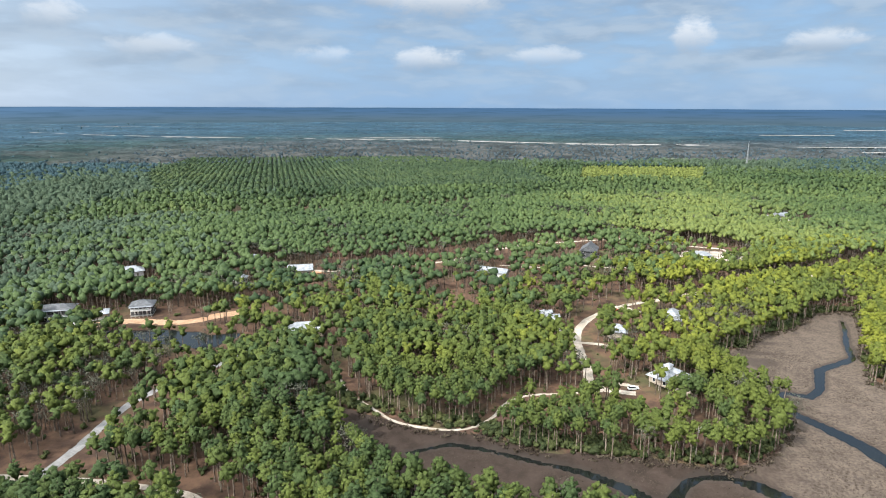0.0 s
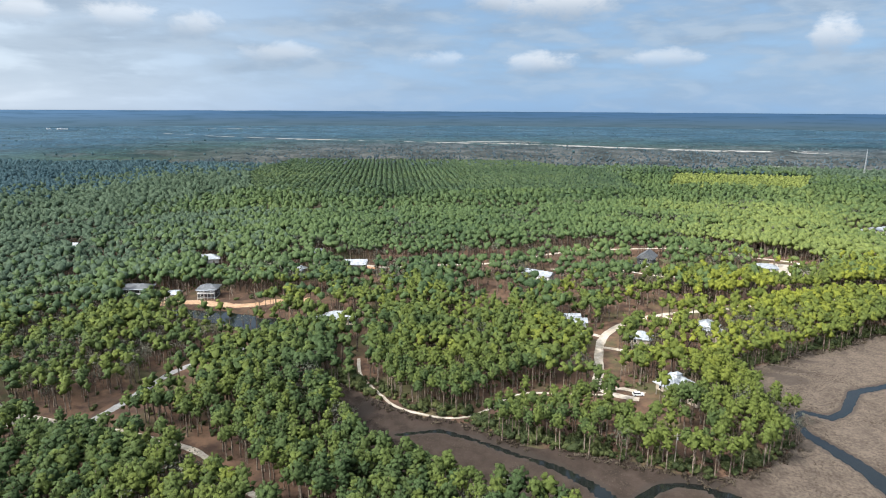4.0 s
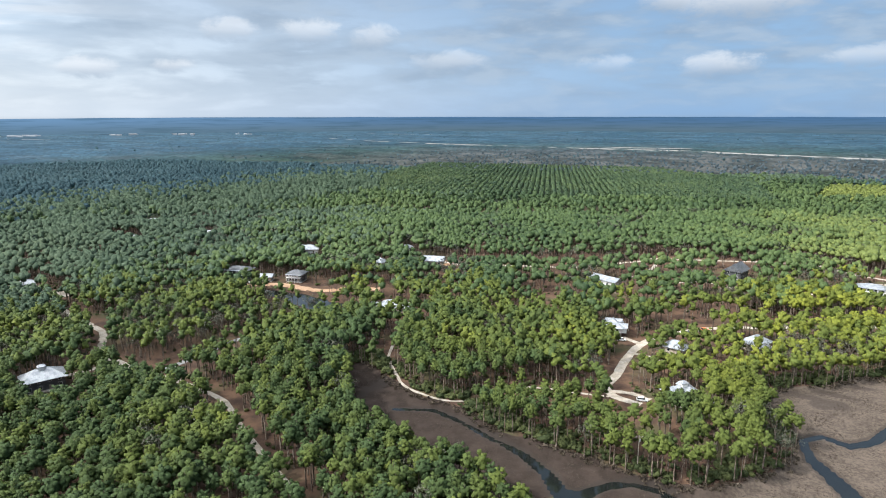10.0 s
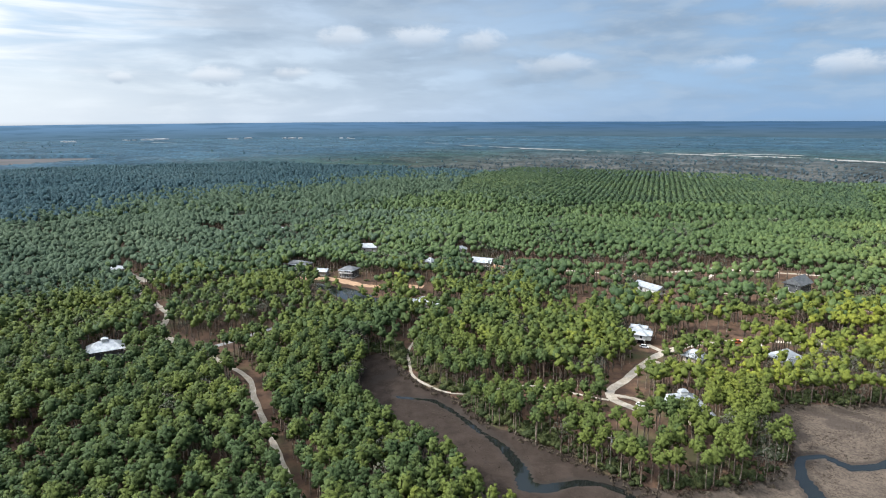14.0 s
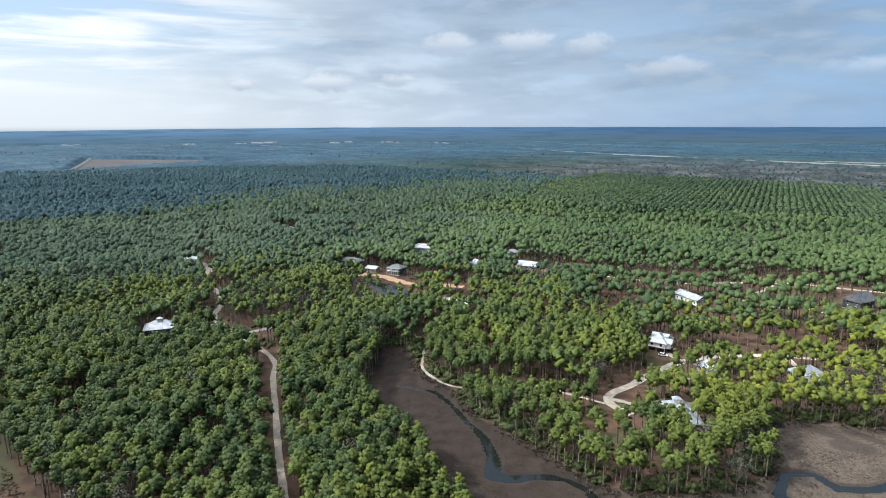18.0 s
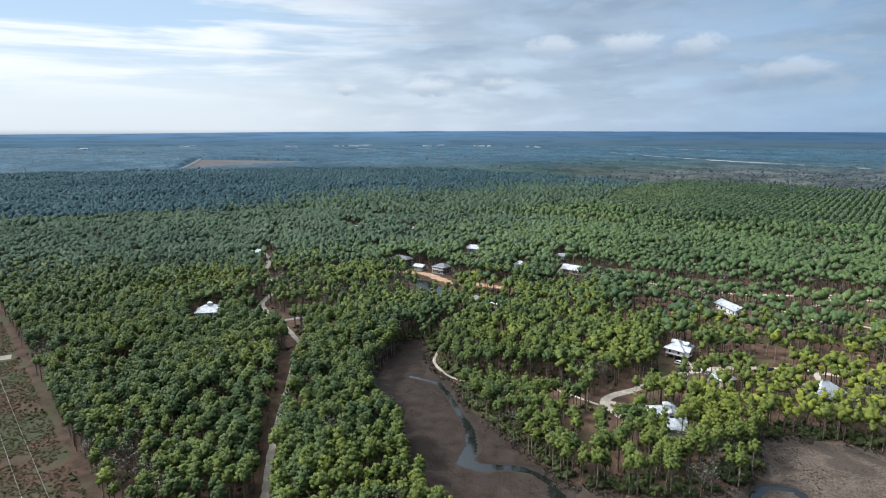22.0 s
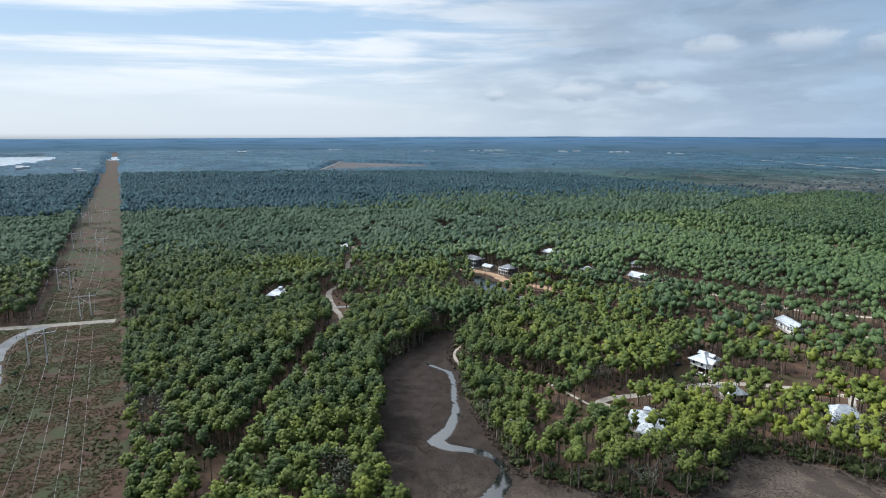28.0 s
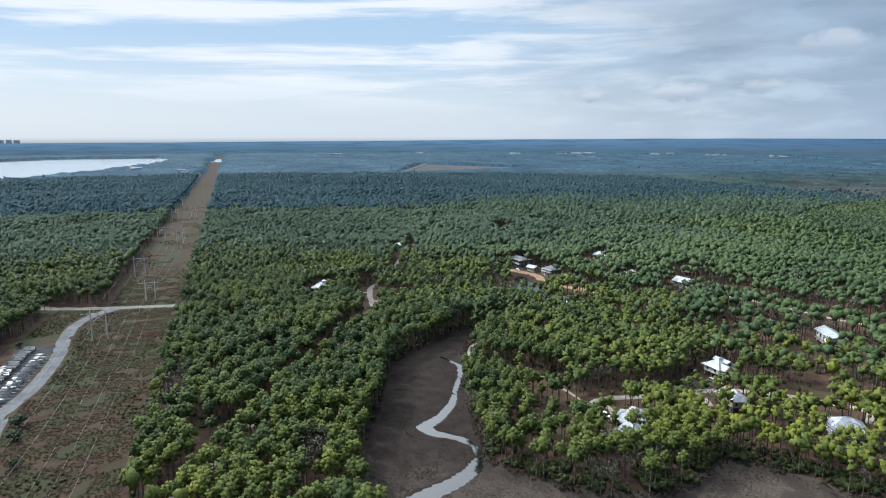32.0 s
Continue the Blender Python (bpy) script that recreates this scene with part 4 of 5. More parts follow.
plant("swamp_forest", P3, pts[swamp], np.full(int(swamp.sum()), .9), [SWAMP], "grey leafless swamp woods", "trees", .3)
pts = keep_trees(spread((-3800, 3300, -1900, 3900), 52.0))
x, y = pts[:, 0], pts[:, 1]
sel = ((path_dist(x, y) >= 1450) | ((x < -700) & (y > 1000))) & (np.hypot(x - 60, y - 150) < 3800)
plant("far_woods", P3, pts[sel], np.full(int(sel.sum()), 1.0) * (.78 + .35 * vnoise(x[sel], y[sel], 120, 5)), [HAZED_WOOD], "woods far off towards the horizon, tinted blue with painted haze", "woods", .25)

# the woods go on south and east of the camera's flight path
pts = keep_trees(spread((-330, 620, -420, 620), 7.2), beyond=True)
pts = pts[np.hypot(pts[:, 0] - 150, pts[:, 1] - 60) < 480]
plant("pine_forest", P3, pts, 0.95 + 0.3 * vnoise(pts[:, 0], pts[:, 1], 34, 21), [PINE], "green pines around the cleared corridor and marsh", "pine trees")

# closed canopy of the far woods
ang_, rad_ = np.radians(np.arange(-62, 120, .5)), 900 * 1.011 ** np.arange(0, 133)
A_, R_ = np.meshgrid(ang_, rad_)
x, y = (150 - R_ * np.sin(A_)).ravel(), (60 + R_ * np.cos(A_)).ravel()
x, y = x + rng.uniform(-3, 3, x.size), y + rng.uniform(-3, 3, x.size)
z = 4.0 + 5 * smooth(np.hypot(x - 150, y - 60), 1200, 1900) + 5 * vnoise(x, y, 19, 3) + rng.uniform(0, 3.0, x.size) + 3 * vnoise(x, y, 140, 8) - 6 * smooth(np.hypot(x - 150, y - 60), 1150, 900)
low = in_corridor(x, y, 3) | inside(x, y, rows_area)
for poly in FAR_OPEN:
    low |= inside(x, y, poly)
z[low] = -6
swampy = smooth(y - (1120 + .12 * x + 60 * vnoise(x, y, 150, 8)), -10, 40) * smooth(y - 1900 - .1 * x + 200 * vnoise(x, y, 300, 3), 120, -120) * smooth(x, -900, -500)
# amount of painted haze: grows with distance and towards the west
haze_share = np.clip(smooth(np.hypot(x - 150, y - 60), 1300, 2700) + smooth(-x - .35 * y, 300, 1500) * .9, 0, 1)
na = len(ang_)
I, J = np.meshgrid(np.arange(na - 1), np.arange(len(rad_) - 1))
q0 = (J * na + I).ravel()
tagged(new("far_canopy", mesh_from("far_canopy", np.column_stack([x, y, z]), np.column_stack([q0, q0 + na, q0 + na + 1, q0 + 1]), [CANOPY], attrs={"swamp": swampy, "haze_share": haze_share})),
       "closed canopy of the far woods, tinted blue with painted haze", "woods", kind="stuff")

# ---- far backdrop ----
bm = bmesh.new()
ring = []
for k in range(181):
    a = radians(-60 + k)
    cx, cy = 60 - 3850 * math.sin(a), 150 + 3850 * math.cos(a)
    top = 100 - 24 * float(smooth(-60.0 + k, 45, 104)) + 2.0 * vnoise(k * 1.0, 0.0, 3, 4)
    ring.append([bm.verts.new((cx, cy, zz)) for zz in (0.0, 40.0, top)])
for a, b in zip(ring, ring[1:]):
    for k in (0, 1):
        bm.faces.new((a[k], a[k + 1], b[k + 1], b[k]))
m = bpy.data.materials.new("glowing_haze_backdrop")
m.use_nodes = True
k = Nodes(m.node_tree)
co = k.n("ShaderNodeNewGeometry").outputs["Position"]
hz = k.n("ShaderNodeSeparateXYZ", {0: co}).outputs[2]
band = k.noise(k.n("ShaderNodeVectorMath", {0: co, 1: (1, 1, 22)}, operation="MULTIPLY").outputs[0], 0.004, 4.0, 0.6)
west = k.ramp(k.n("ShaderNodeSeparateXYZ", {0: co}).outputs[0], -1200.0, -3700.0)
# haze painted into the glow: bluer upward, lighter towards the sun's side
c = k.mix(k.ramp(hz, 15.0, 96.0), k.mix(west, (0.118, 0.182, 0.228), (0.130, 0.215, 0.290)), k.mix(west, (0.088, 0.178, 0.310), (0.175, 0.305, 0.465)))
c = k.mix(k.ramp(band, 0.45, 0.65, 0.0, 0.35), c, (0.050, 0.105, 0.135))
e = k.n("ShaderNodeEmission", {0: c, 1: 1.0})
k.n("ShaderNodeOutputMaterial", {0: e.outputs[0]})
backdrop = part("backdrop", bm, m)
tagged(backdrop, "glowing backdrop of woods along the horizon with painted blue haze", "backdrop", kind="structure")

# ---- houses ----
def hip_roof(bm, L, W, z0, h, over=1.1, gable=False):
    a, b = L / 2 + over, W / 2 + over
    r = a if gable else max(0.05, a - b * 0.95)
    top = [(-r, 0, z0 + h), (r, 0, z0 + h)]
    eave = [(-a, -b, z0), (a, -b, z0), (a, b, z0), (-a, b, z0)]
    v = [bm.verts.new(q) for q in eave + top] + [bm.verts.new((q[0], q[1], q[2] - 0.22)) for q in eave]
    for f in ((0, 1, 5, 4), (2, 3, 4, 5), (1, 2, 5), (3, 0, 4), (9, 8, 7, 6), (0, 6, 7, 1), (1, 7, 8, 2), (2, 8, 9, 3), (3, 9, 6, 0)):
        bm.faces.new([v[i] for i in f])


def gable_roof(bm, x, y0, y1, z0, rise, half, thick=.14):
    """A small ridged roof whose ridge runs along y, from y0 to y1."""
    rows = []
    for y in (y0, y1):
        rows.append([bm.verts.new(q) for q in ((x - half, y, z0), (x, y, z0 + rise), (x + half, y, z0), (x + half, y, z0 - thick), (x, y, z0 + rise - thick), (x - half, y, z0 - thick))])
    a, b = rows
    for i in range(6):
        bm.faces.new((a[i], a[(i + 1) % 6], b[(i + 1) % 6], b[i]))
    bm.faces.new(a[::-1])
    bm.faces.new(b)


def window(parent, x, y, z, wide, tall, along_x):
    bm = bmesh.new()
    for dx, dz, sx, sz in ((-wide / 2, 0, .1, tall + .2), (wide / 2, 0, .1, tall + .2), (0, -tall / 2, wide, .1), (0, tall / 2, wide, .1)):
        box(bm, x + (dx if along_x else 0), y + (0 if along_x else dx), z + dz - sz / 2, sx if along_x else .12, .12 if along_x else sx, sz)
    fr = part("window", bm, WALL_WHITE, parent)
    bm = bmesh.new()
    box(bm, x, y, z - tall / 2, wide if along_x else .06, .06 if along_x else wide, tall)
    part("pane", bm, GLASS, fr)


def house(x, y, yaw, L, W, wall_h, base_h, roof_h, roof, wall, label, gable=False, cupola=False, wing=None, deck=0.0, dormer=False, detail=True, porch=False, balcony=False):
    root = new("house")
    root.matrix_basis = pose(x, y, height(x, y), 0, 0, yaw)
    z0, z1 = base_h, base_h + wall_h
    bm = bmesh.new()
    box(bm, 0, 0, z0, L, W, wall_h)
    if gable:
        for s in (-1, 1):
            v = [bm.verts.new((s * L / 2, a, b)) for a, b in ((-W / 2, z1), (W / 2, z1), (0, z1 + roof_h * .92))]
            bm.faces.new(v)
    body = part("wall", bm, wall, root)
    if base_h > 1.2:
        for i in range(4):
            for j in range(3):
                bm = bmesh.new()
                box(bm, -L / 2 + .3 + (L - .6) * i / 3, -W / 2 + .3 + (W - .6) * j / 2, -.3, .35, .35, base_h + .3)
                part("post", bm, WOOD, root)
        bm = bmesh.new()
        box(bm, L * .12, 0, -.2, L * .5, W * .6, base_h + .2)
        part("undercroft_wall", bm, WALL_DARK, root, "dark recessed ground floor wall")
    else:
        bm = bmesh.new()
        box(bm, 0, 0, -.4, L + .2, W + .2, base_h + .4)
        part("foundation", bm, CONCRETE, root)
    bm = bmesh.new()
    hip_roof(bm, L, W, z1, roof_h, gable=gable)
    rf = part("roof", bm, roof, root, "pale standing seam metal roof" if roof is WHITE_ROOF else "grey standing seam metal roof")
    bm = bmesh.new()
    ridge = L / 2 + 1.1 if gable else max(.4, (L / 2 + 1.1) - (W / 2 + 1.1) * .95)
    box(bm, 0, 0, z1 + roof_h - .06, ridge * 2, .35, .14)
    part("ridge_cap", bm, roof, rf)
    if cupola:
        bm = bmesh.new()
        box(bm, 0, 0, z1 + roof_h * .8, 2.6, 2.2, 1.6)
        part("cupola", bm, WALL_WHITE, rf, "small white rooftop cupola")
        bm = bmesh.new()
        hip_roof(bm, 2.6, 2.2, z1 + roof_h * .8 + 1.6, .9, .35)
        part("cupola_roof", bm, roof, rf)
    if dormer:
        bm = bmesh.new()
        box(bm, 1.5, -W / 2 + 2.0, z1 + .1, 3.2, 3.6, 1.9)
        part("dormer", bm, wall, rf, "gabled dormer with dark window")
        bm = bmesh.new()
        box(bm, 1.5, -W / 2 + .16, z1 + .5, 1.5, .1, 1.1)
        part("dormer_window", bm, GLASS, rf)
        bm = bmesh.new()
        gable_roof(bm, 1.5, -W / 2 - .2, W / 2 + .2 - .4, z1 + 2.0, 1.0, 2.1)
        part("dormer_roof", bm, roof, rf)
    if wing:
        wx, wy, wl, ww = wing
        bm = bmesh.new()
        box(bm, wx, wy, z0 if base_h <= 1.2 else .0, wl, ww, z1 - .05 - (z0 if base_h <= 1.2 else 0))
        part("wing_wall", bm, wall, root)
        bm = bmesh.new()
        hip_roof(bm, wl, ww, z1 - .05, roof_h * .62)
        bmesh.ops.translate(bm, verts=bm.verts, vec=(wx, wy, 0))
        part("wing_roof", bm, roof, root)
    if porch:      # a gabled bay towards the yard, open below
        bm = bmesh.new()
        box(bm, -L * .22, -W / 2 - 1.2, z0, 4.4, 2.6, wall_h)
        v = [bm.verts.new((-L * .22 + a, -W / 2 - 2.5, b)) for a, b in ((-2.2, z1), (2.2, z1), (0, z1 + 1.7))]
        bm.faces.new(v)
        bay = part("bay_wall", bm, wall, root)
        bm = bmesh.new()
        gable_roof(bm, -L * .22, -W / 2 - 3.1, 0, z1 + .02, 1.9, 2.9)
        part("bay_roof", bm, roof, root)
        bm = bmesh.new()
        box(bm, -L * .22, -W / 2 - 2.53, z0 + .9, 2.4, .08, 1.5)
        part("bay_window", bm, GLASS, bay)
    if balcony:      # white-edged upper deck along the front
        bm = bmesh.new()
        box(bm, 0, -W / 2 - 1.3, z0 + 3.0, L * .94, 2.6, .28)
        bal = part("balcony", bm, WALL_WHITE, root, "white edged upper balcony")
        bm = bmesh.new()
        box(bm, 0, -W / 2 - 2.5, z0 + 4.2, L * .94, .1, .12)
        part("balcony_rail", bm, WALL_WHITE, bal)
        for i in range(6):
            bm = bmesh.new()
            box(bm, -L * .46 + L * .92 * i / 5, -W / 2 - 2.5, -.2, .16, .16, z1 + .1)
            part("balcony_post", bm, WALL_WHITE, bal)
        bm = bmesh.new()
        box(bm, 0, -W / 2 - 1.35, z1 - .12, L + .6, 3.0, .16)
        part("balcony_roof", bm, WHITE_ROOF, bal)
    storeys = max(1, round(wall_h / 3.0))
    for st in range(storeys):
        zz = z0 + 1.55 + 2.9 * st
        n = max(2, int(L / (3.2 if detail else 5)))
        for i in range(n):
            px = -L / 2 + L * (i + .5) / n
            for s in (-1, 1):
                if st == 0 and i == n // 2 and s == -1:
                    bm = bmesh.new()
                    box(bm, px, s * (W / 2 + .05), z0 + .05, 1.0, .1, 2.1)
                    part("door", bm, WOOD, root)
                else:
                    window(root, px, s * (W / 2 + .05), zz, 1.3, 1.5, True)
        for s in (-1, 1):
            for i in range(2):
                window(root, s * (L / 2 + .05), -W / 4 + W / 2 * i, zz, 1.2, 1.5, False)
    if deck:
        bm = bmesh.new()
        box(bm, 0, -W / 2 - deck / 2, z0 - .25, L * .8, deck, .2)
        part("deck", bm, WOOD, root, "weathered timber deck")
        for i in range(5):
            bm = bmesh.new()
            px = -L * .4 + .1 + (L * .8 - .2) * i / 4
            box(bm, px, -W / 2 - deck + .12, -.3, .18, .18, z0 + 1.35)
            part("deck_post", bm, WOOD, root)
        bm = bmesh.new()
        box(bm, 0, -W / 2 - deck + .12, z0 + .85, L * .8, .1, .12)
        part("handrail", bm, WOOD, root)
        bm = bmesh.new()
        for i in range(max(2, int(z0 / .18))):
            box(bm, L * .4 + .15 + .28 * i, -W / 2 - deck / 2, z0 - .25 - .18 * (i + 1), .3, 1.2, .08)
        part("stair", bm, WOOD, root)
    return tagged(root, label, "house", "houses among the pines")


house(94, 238.5, 38, 12.5, 9.5, 3.0, 2.6, 3.4, WHITE_ROOF, WALL_TAN, "raised tan house with pale metal hip roofs under tall pines", cupola=True, wing=(2.5, -8, 7, 8), deck=2.4, dormer=True)
house(54, 311.5, 98, 11, 9, 2.9, 2.6, 3.4, WHITE_ROOF, WALL_WHITE, "raised white house with pale hip roof and open carport beneath", dormer=True, porch=True)
house(-157, 141.5, 64, 15, 10.5, 4.8, .6, 3.6, WHITE_ROOF, WALL_DARK, "dark boarded house with broad pale hip roof and cupola", cupola=True, deck=2.2)
house(-210, 318, 12, 18, 9, 6.6, .6, 2.0, GREY_ROOF, WALL_DARK, "dark two storey pond house with low grey roof and white decks", balcony=True)
house(-188, 321, 20, 8, 6, 2.8, .6, 1.8, WHITE_ROOF, WALL_TAN, "small tan house with pale roof behind the clay bank", gable=True, detail=False)
house(-168, 329, 15, 11, 9, 5.2, .6, 2.4, GREY_ROOF, WALL_DARK, "dark two storey house behind pine trunks", balcony=True, detail=False)
house(-209, 399, 30, 14, 10, 3.4, 2.6, 3.0, WHITE_ROOF, WALL_WHITE, "white raised house with bright metal hip roof in the pines", wing=(-6, 6, 8, 6), detail=False)
house(-97, 405, 12, 15, 9, 3.4, 2.6, 3.0, WHITE_ROOF, WALL_TAN, "new raised house with pale roof on orange clay", gable=True, detail=False)
house(-132, 382, -10, 10, 7, 3.6, 2.6, 2.8, WHITE_ROOF, WALL_WHITE, "small white house with pale roof among pines", detail=False)
house(-69, 293, 8, 17, 9, 3.4, 2.4, 2.8, WHITE_ROOF, WALL_TAN, "tan house with long pale roofs half hidden by pines", wing=(-10, -3, 8, 7), detail=False)
house(34, 401, -26, 19, 8, 3.6, 3.0, 2.2, WHITE_ROOF, WALL_WHITE, "long raised house with pale shallow roof", gable=True, deck=2.0)
house(114, 468, 70, 15, 11, 5.4, .6, 4.6, GREY_ROOF, WALL_DARK, "dark gabled house with steep grey roof", gable=True, deck=2.2)
house(193, 452, -8, 15, 9, 5.6, .6, 2.2, WHITE_ROOF, WALL_WHITE, "white two storey house with pale roof beside the lane", deck=2.2)
house(197, 434, -8, 9, 7, 3.0, .6, 1.9, WHITE_ROOF, WALL_WHITE, "small white cottage with pale roof near the lane", gable=True, detail=False)
house(87, 292, -15, 9, 6.5, 3.0, 2.6, 3.0, WHITE_ROOF, WALL_TAN, "raised house with pale hip roof behind the loop road", deck=2.0)
house(122, 312, 58, 11.5, 9, 3.4, 3.0, 3.4, WHITE_ROOF, WALL_TAN, "raised tan house with broad bright metal roof near the loop road", deck=2.0, wing=(-4, -6, 6, 5))
house(-139, 439, 40, 9, 7, 3.0, 2.4, 2.2, WHITE_ROOF, WALL_WHITE, "small white house among distant pines", detail=False)
house(-311, 230, 75, 9, 8, 6.6, .6, 2.0, WHITE_ROOF, WALL_WHITE, "tall white house with pale roof beside the track", detail=False)
house(-343, 421, 5, 9, 7, 3.0, 2.4, 2.0, WHITE_ROOF, WALL_WHITE, "small white house in the far pines", gable=True, detail=False)
house(-448, 448, 15, 13, 8, 3.0, 2.4, 2.2, WHITE_ROOF, WALL_WHITE, "white house beyond the clay clearing", detail=False)
house(-396, 378, 60, 12, 9, 3.2, .6, 2.4, WHITE_ROOF, WALL_WHITE, "new white house on an orange clay clearing", detail=False)
for hx, hy, ya in ((-557, 324, 20), (-521, 340, 50), (-659, 292, 70), (-595, 504, 10), (345, 622, 20), (322, 604, 75), (370, 600, 40)):
    house(hx, hy, ya, 14, 9, 6.5, .6, 2.6, WHITE_ROOF, WALL_WHITE, "far white house showing above the pines", gable=hx > 330, detail=False)


# ---- utility poles and power line ----
def utility_pole(x, y, tall, yaw):
    root = new("utility_pole")
    root.matrix_basis = pose(x, y, height(x, y), 0, 0, yaw)
    bm = bmesh.new()
    rod(bm, (0, 0, -.5), (0, 0, tall), .17, .11, 8)
    part("pole", bm, WOOD, root)
    bm = bmesh.new()
    box(bm, 0, 0, tall - .9, 2.4, .12, .14)
    part("crossarm", bm, WOOD, root)
    for dx in (-1.05, 0, 1.05):
        bm = bmesh.new()
        rod(bm, (dx, 0, tall - .76), (dx, 0, tall - .45), .06, .04, 6)
        part("insulator", bm, STEEL, root)
    bm = bmesh.new()
    rod(bm, (.28, 0, tall - 2.4), (.28, 0, tall - 1.5), .22, .22, 8)
    part("transformer", bm, STEEL, root, "grey drum transformer")
    return tagged(root, "lone weathered wooden utility pole beside the marsh", "pole")


utility_pole(84, 183.5, 12.5, 25)


def h_frame(x, y, yaw, tall, gap):
    """Two poles with a crossarm, braces and hanging insulators."""
    root = new("power_pole_pair")
    root.matrix_basis = pose(x, y, height(x, y), 0, 0, yaw)
    for s in (-1, 1):
        bm = bmesh.new()
        rod(bm, (s * gap / 2, 0, -.6), (s * gap / 2, 0, tall), .36, .24, 8)
        part("pole", bm, CONCRETE, root, "pale grey concrete pole")
        bm = bmesh.new()
        rod(bm, (s * gap / 2, 0, -.2), (s * gap / 2, 0, 1.1), .42, .36, 8)
        part("pole_base", bm, WALL_DARK, root, "dark coated pole base")
    bm = bmesh.new()
    box(bm, 0, 0, tall - 2.0, gap * 2.2, .22, .28)
    part("crossarm", bm, STEEL, root)
    bm = bmesh.new()
    rod(bm, (-gap / 2, .05, tall - 7), (gap / 2, .05, tall - 2.2), .08, .08, 5)
    rod(bm, (gap / 2, -.05, tall - 7), (-gap / 2, -.05, tall - 2.2), .08, .08, 5)
    part("cross_brace", bm, STEEL, root)
    for dx in (-gap, 0, gap):
        bm = bmesh.new()
        rod(bm, (dx, 0, tall - 3.2), (dx, 0, tall - 2.0), .09, .09, 6)
        part("insulator", bm, GLASS, root)
    return tagged(root, "pair of tall pale power poles joined by a crossarm", "power pole", "power line supports in the corridor")


LINE_YAW = 93.0
spans = {1: [(268, 29), (104, 20), (-82, 10.5), (-246, 2), (-427, -9), (-600, -18), (-790, -28)], 2: [(125, 42), (-166, 23), (-400, 13), (-640, 1)]}
for which, spots in spans.items():
    tall, gap = (18.5, 7.6) if which == 1 else (16.0, 6.0)
    for px, py in spots:
        h_frame(px, py, LINE_YAW, tall, gap)
    for (ax, ay), (bx, by) in zip(spots, spots[1:]):
        for k in (-1, 0, 1):
            bm = bmesh.new()
            rings = []
            for i in range(13):
                s = i / 12
                p = (ax + (bx - ax) * s, ay + (by - ay) * s + k * gap, 1.5 + tall - 3.2 - 16 * s * (1 - s))
                rings.append([bm.verts.new((p[0], p[1] + .026 * dy, p[2] + .026 * dz)) for dy, dz in ((1, 0), (0, 1), (-1, 0), (0, -1))])
            for a, b in zip(rings, rings[1:]):
                for m in range(4):
                    bm.faces.new((a[m], a[(m + 1) % 4], b[(m + 1) % 4], b[m]))
            bm.faces.new(rings[0][::-1])
            bm.faces.new(rings[-1])
            cable = part("power_cable", bm, STEEL)
            tagged(cable, "thin pale power cable sagging between poles", "cable", "power line cables")


# ---- boats on trailers in the storage yard ----
def hull_mesh(L, W, H):
    bm = bmesh.new()
    rings = []
    for i in range(9):
        s = i / 8
        wd = W / 2 * (1 - max(0, s - .45) ** 2 * 3.1)
        rise = H * .25 * max(0, s - .5) * 2
        keel = .35 * max(0, s - .7) * 3
        yy = -L / 2 + L * s
        rings.append([bm.verts.new(q) for q in ((-wd, yy, H + rise), (-wd * .86, yy, H * .45 + keel * .6), (0, yy, keel), (wd * .86, yy, H * .45 + keel * .6), (wd, yy, H + rise), (wd * .8, yy, H * .88 + rise), (-wd * .8, yy, H * .88 + rise))])
    for a, b in zip(rings, rings[1:]):
        for k in range(7):
            bm.faces.new((a[k], a[(k + 1) % 7], b[(k + 1) % 7], b[k]))
    bm.faces.new(rings[0])
    bm.faces.new(rings[-1][::-1])
    return bm


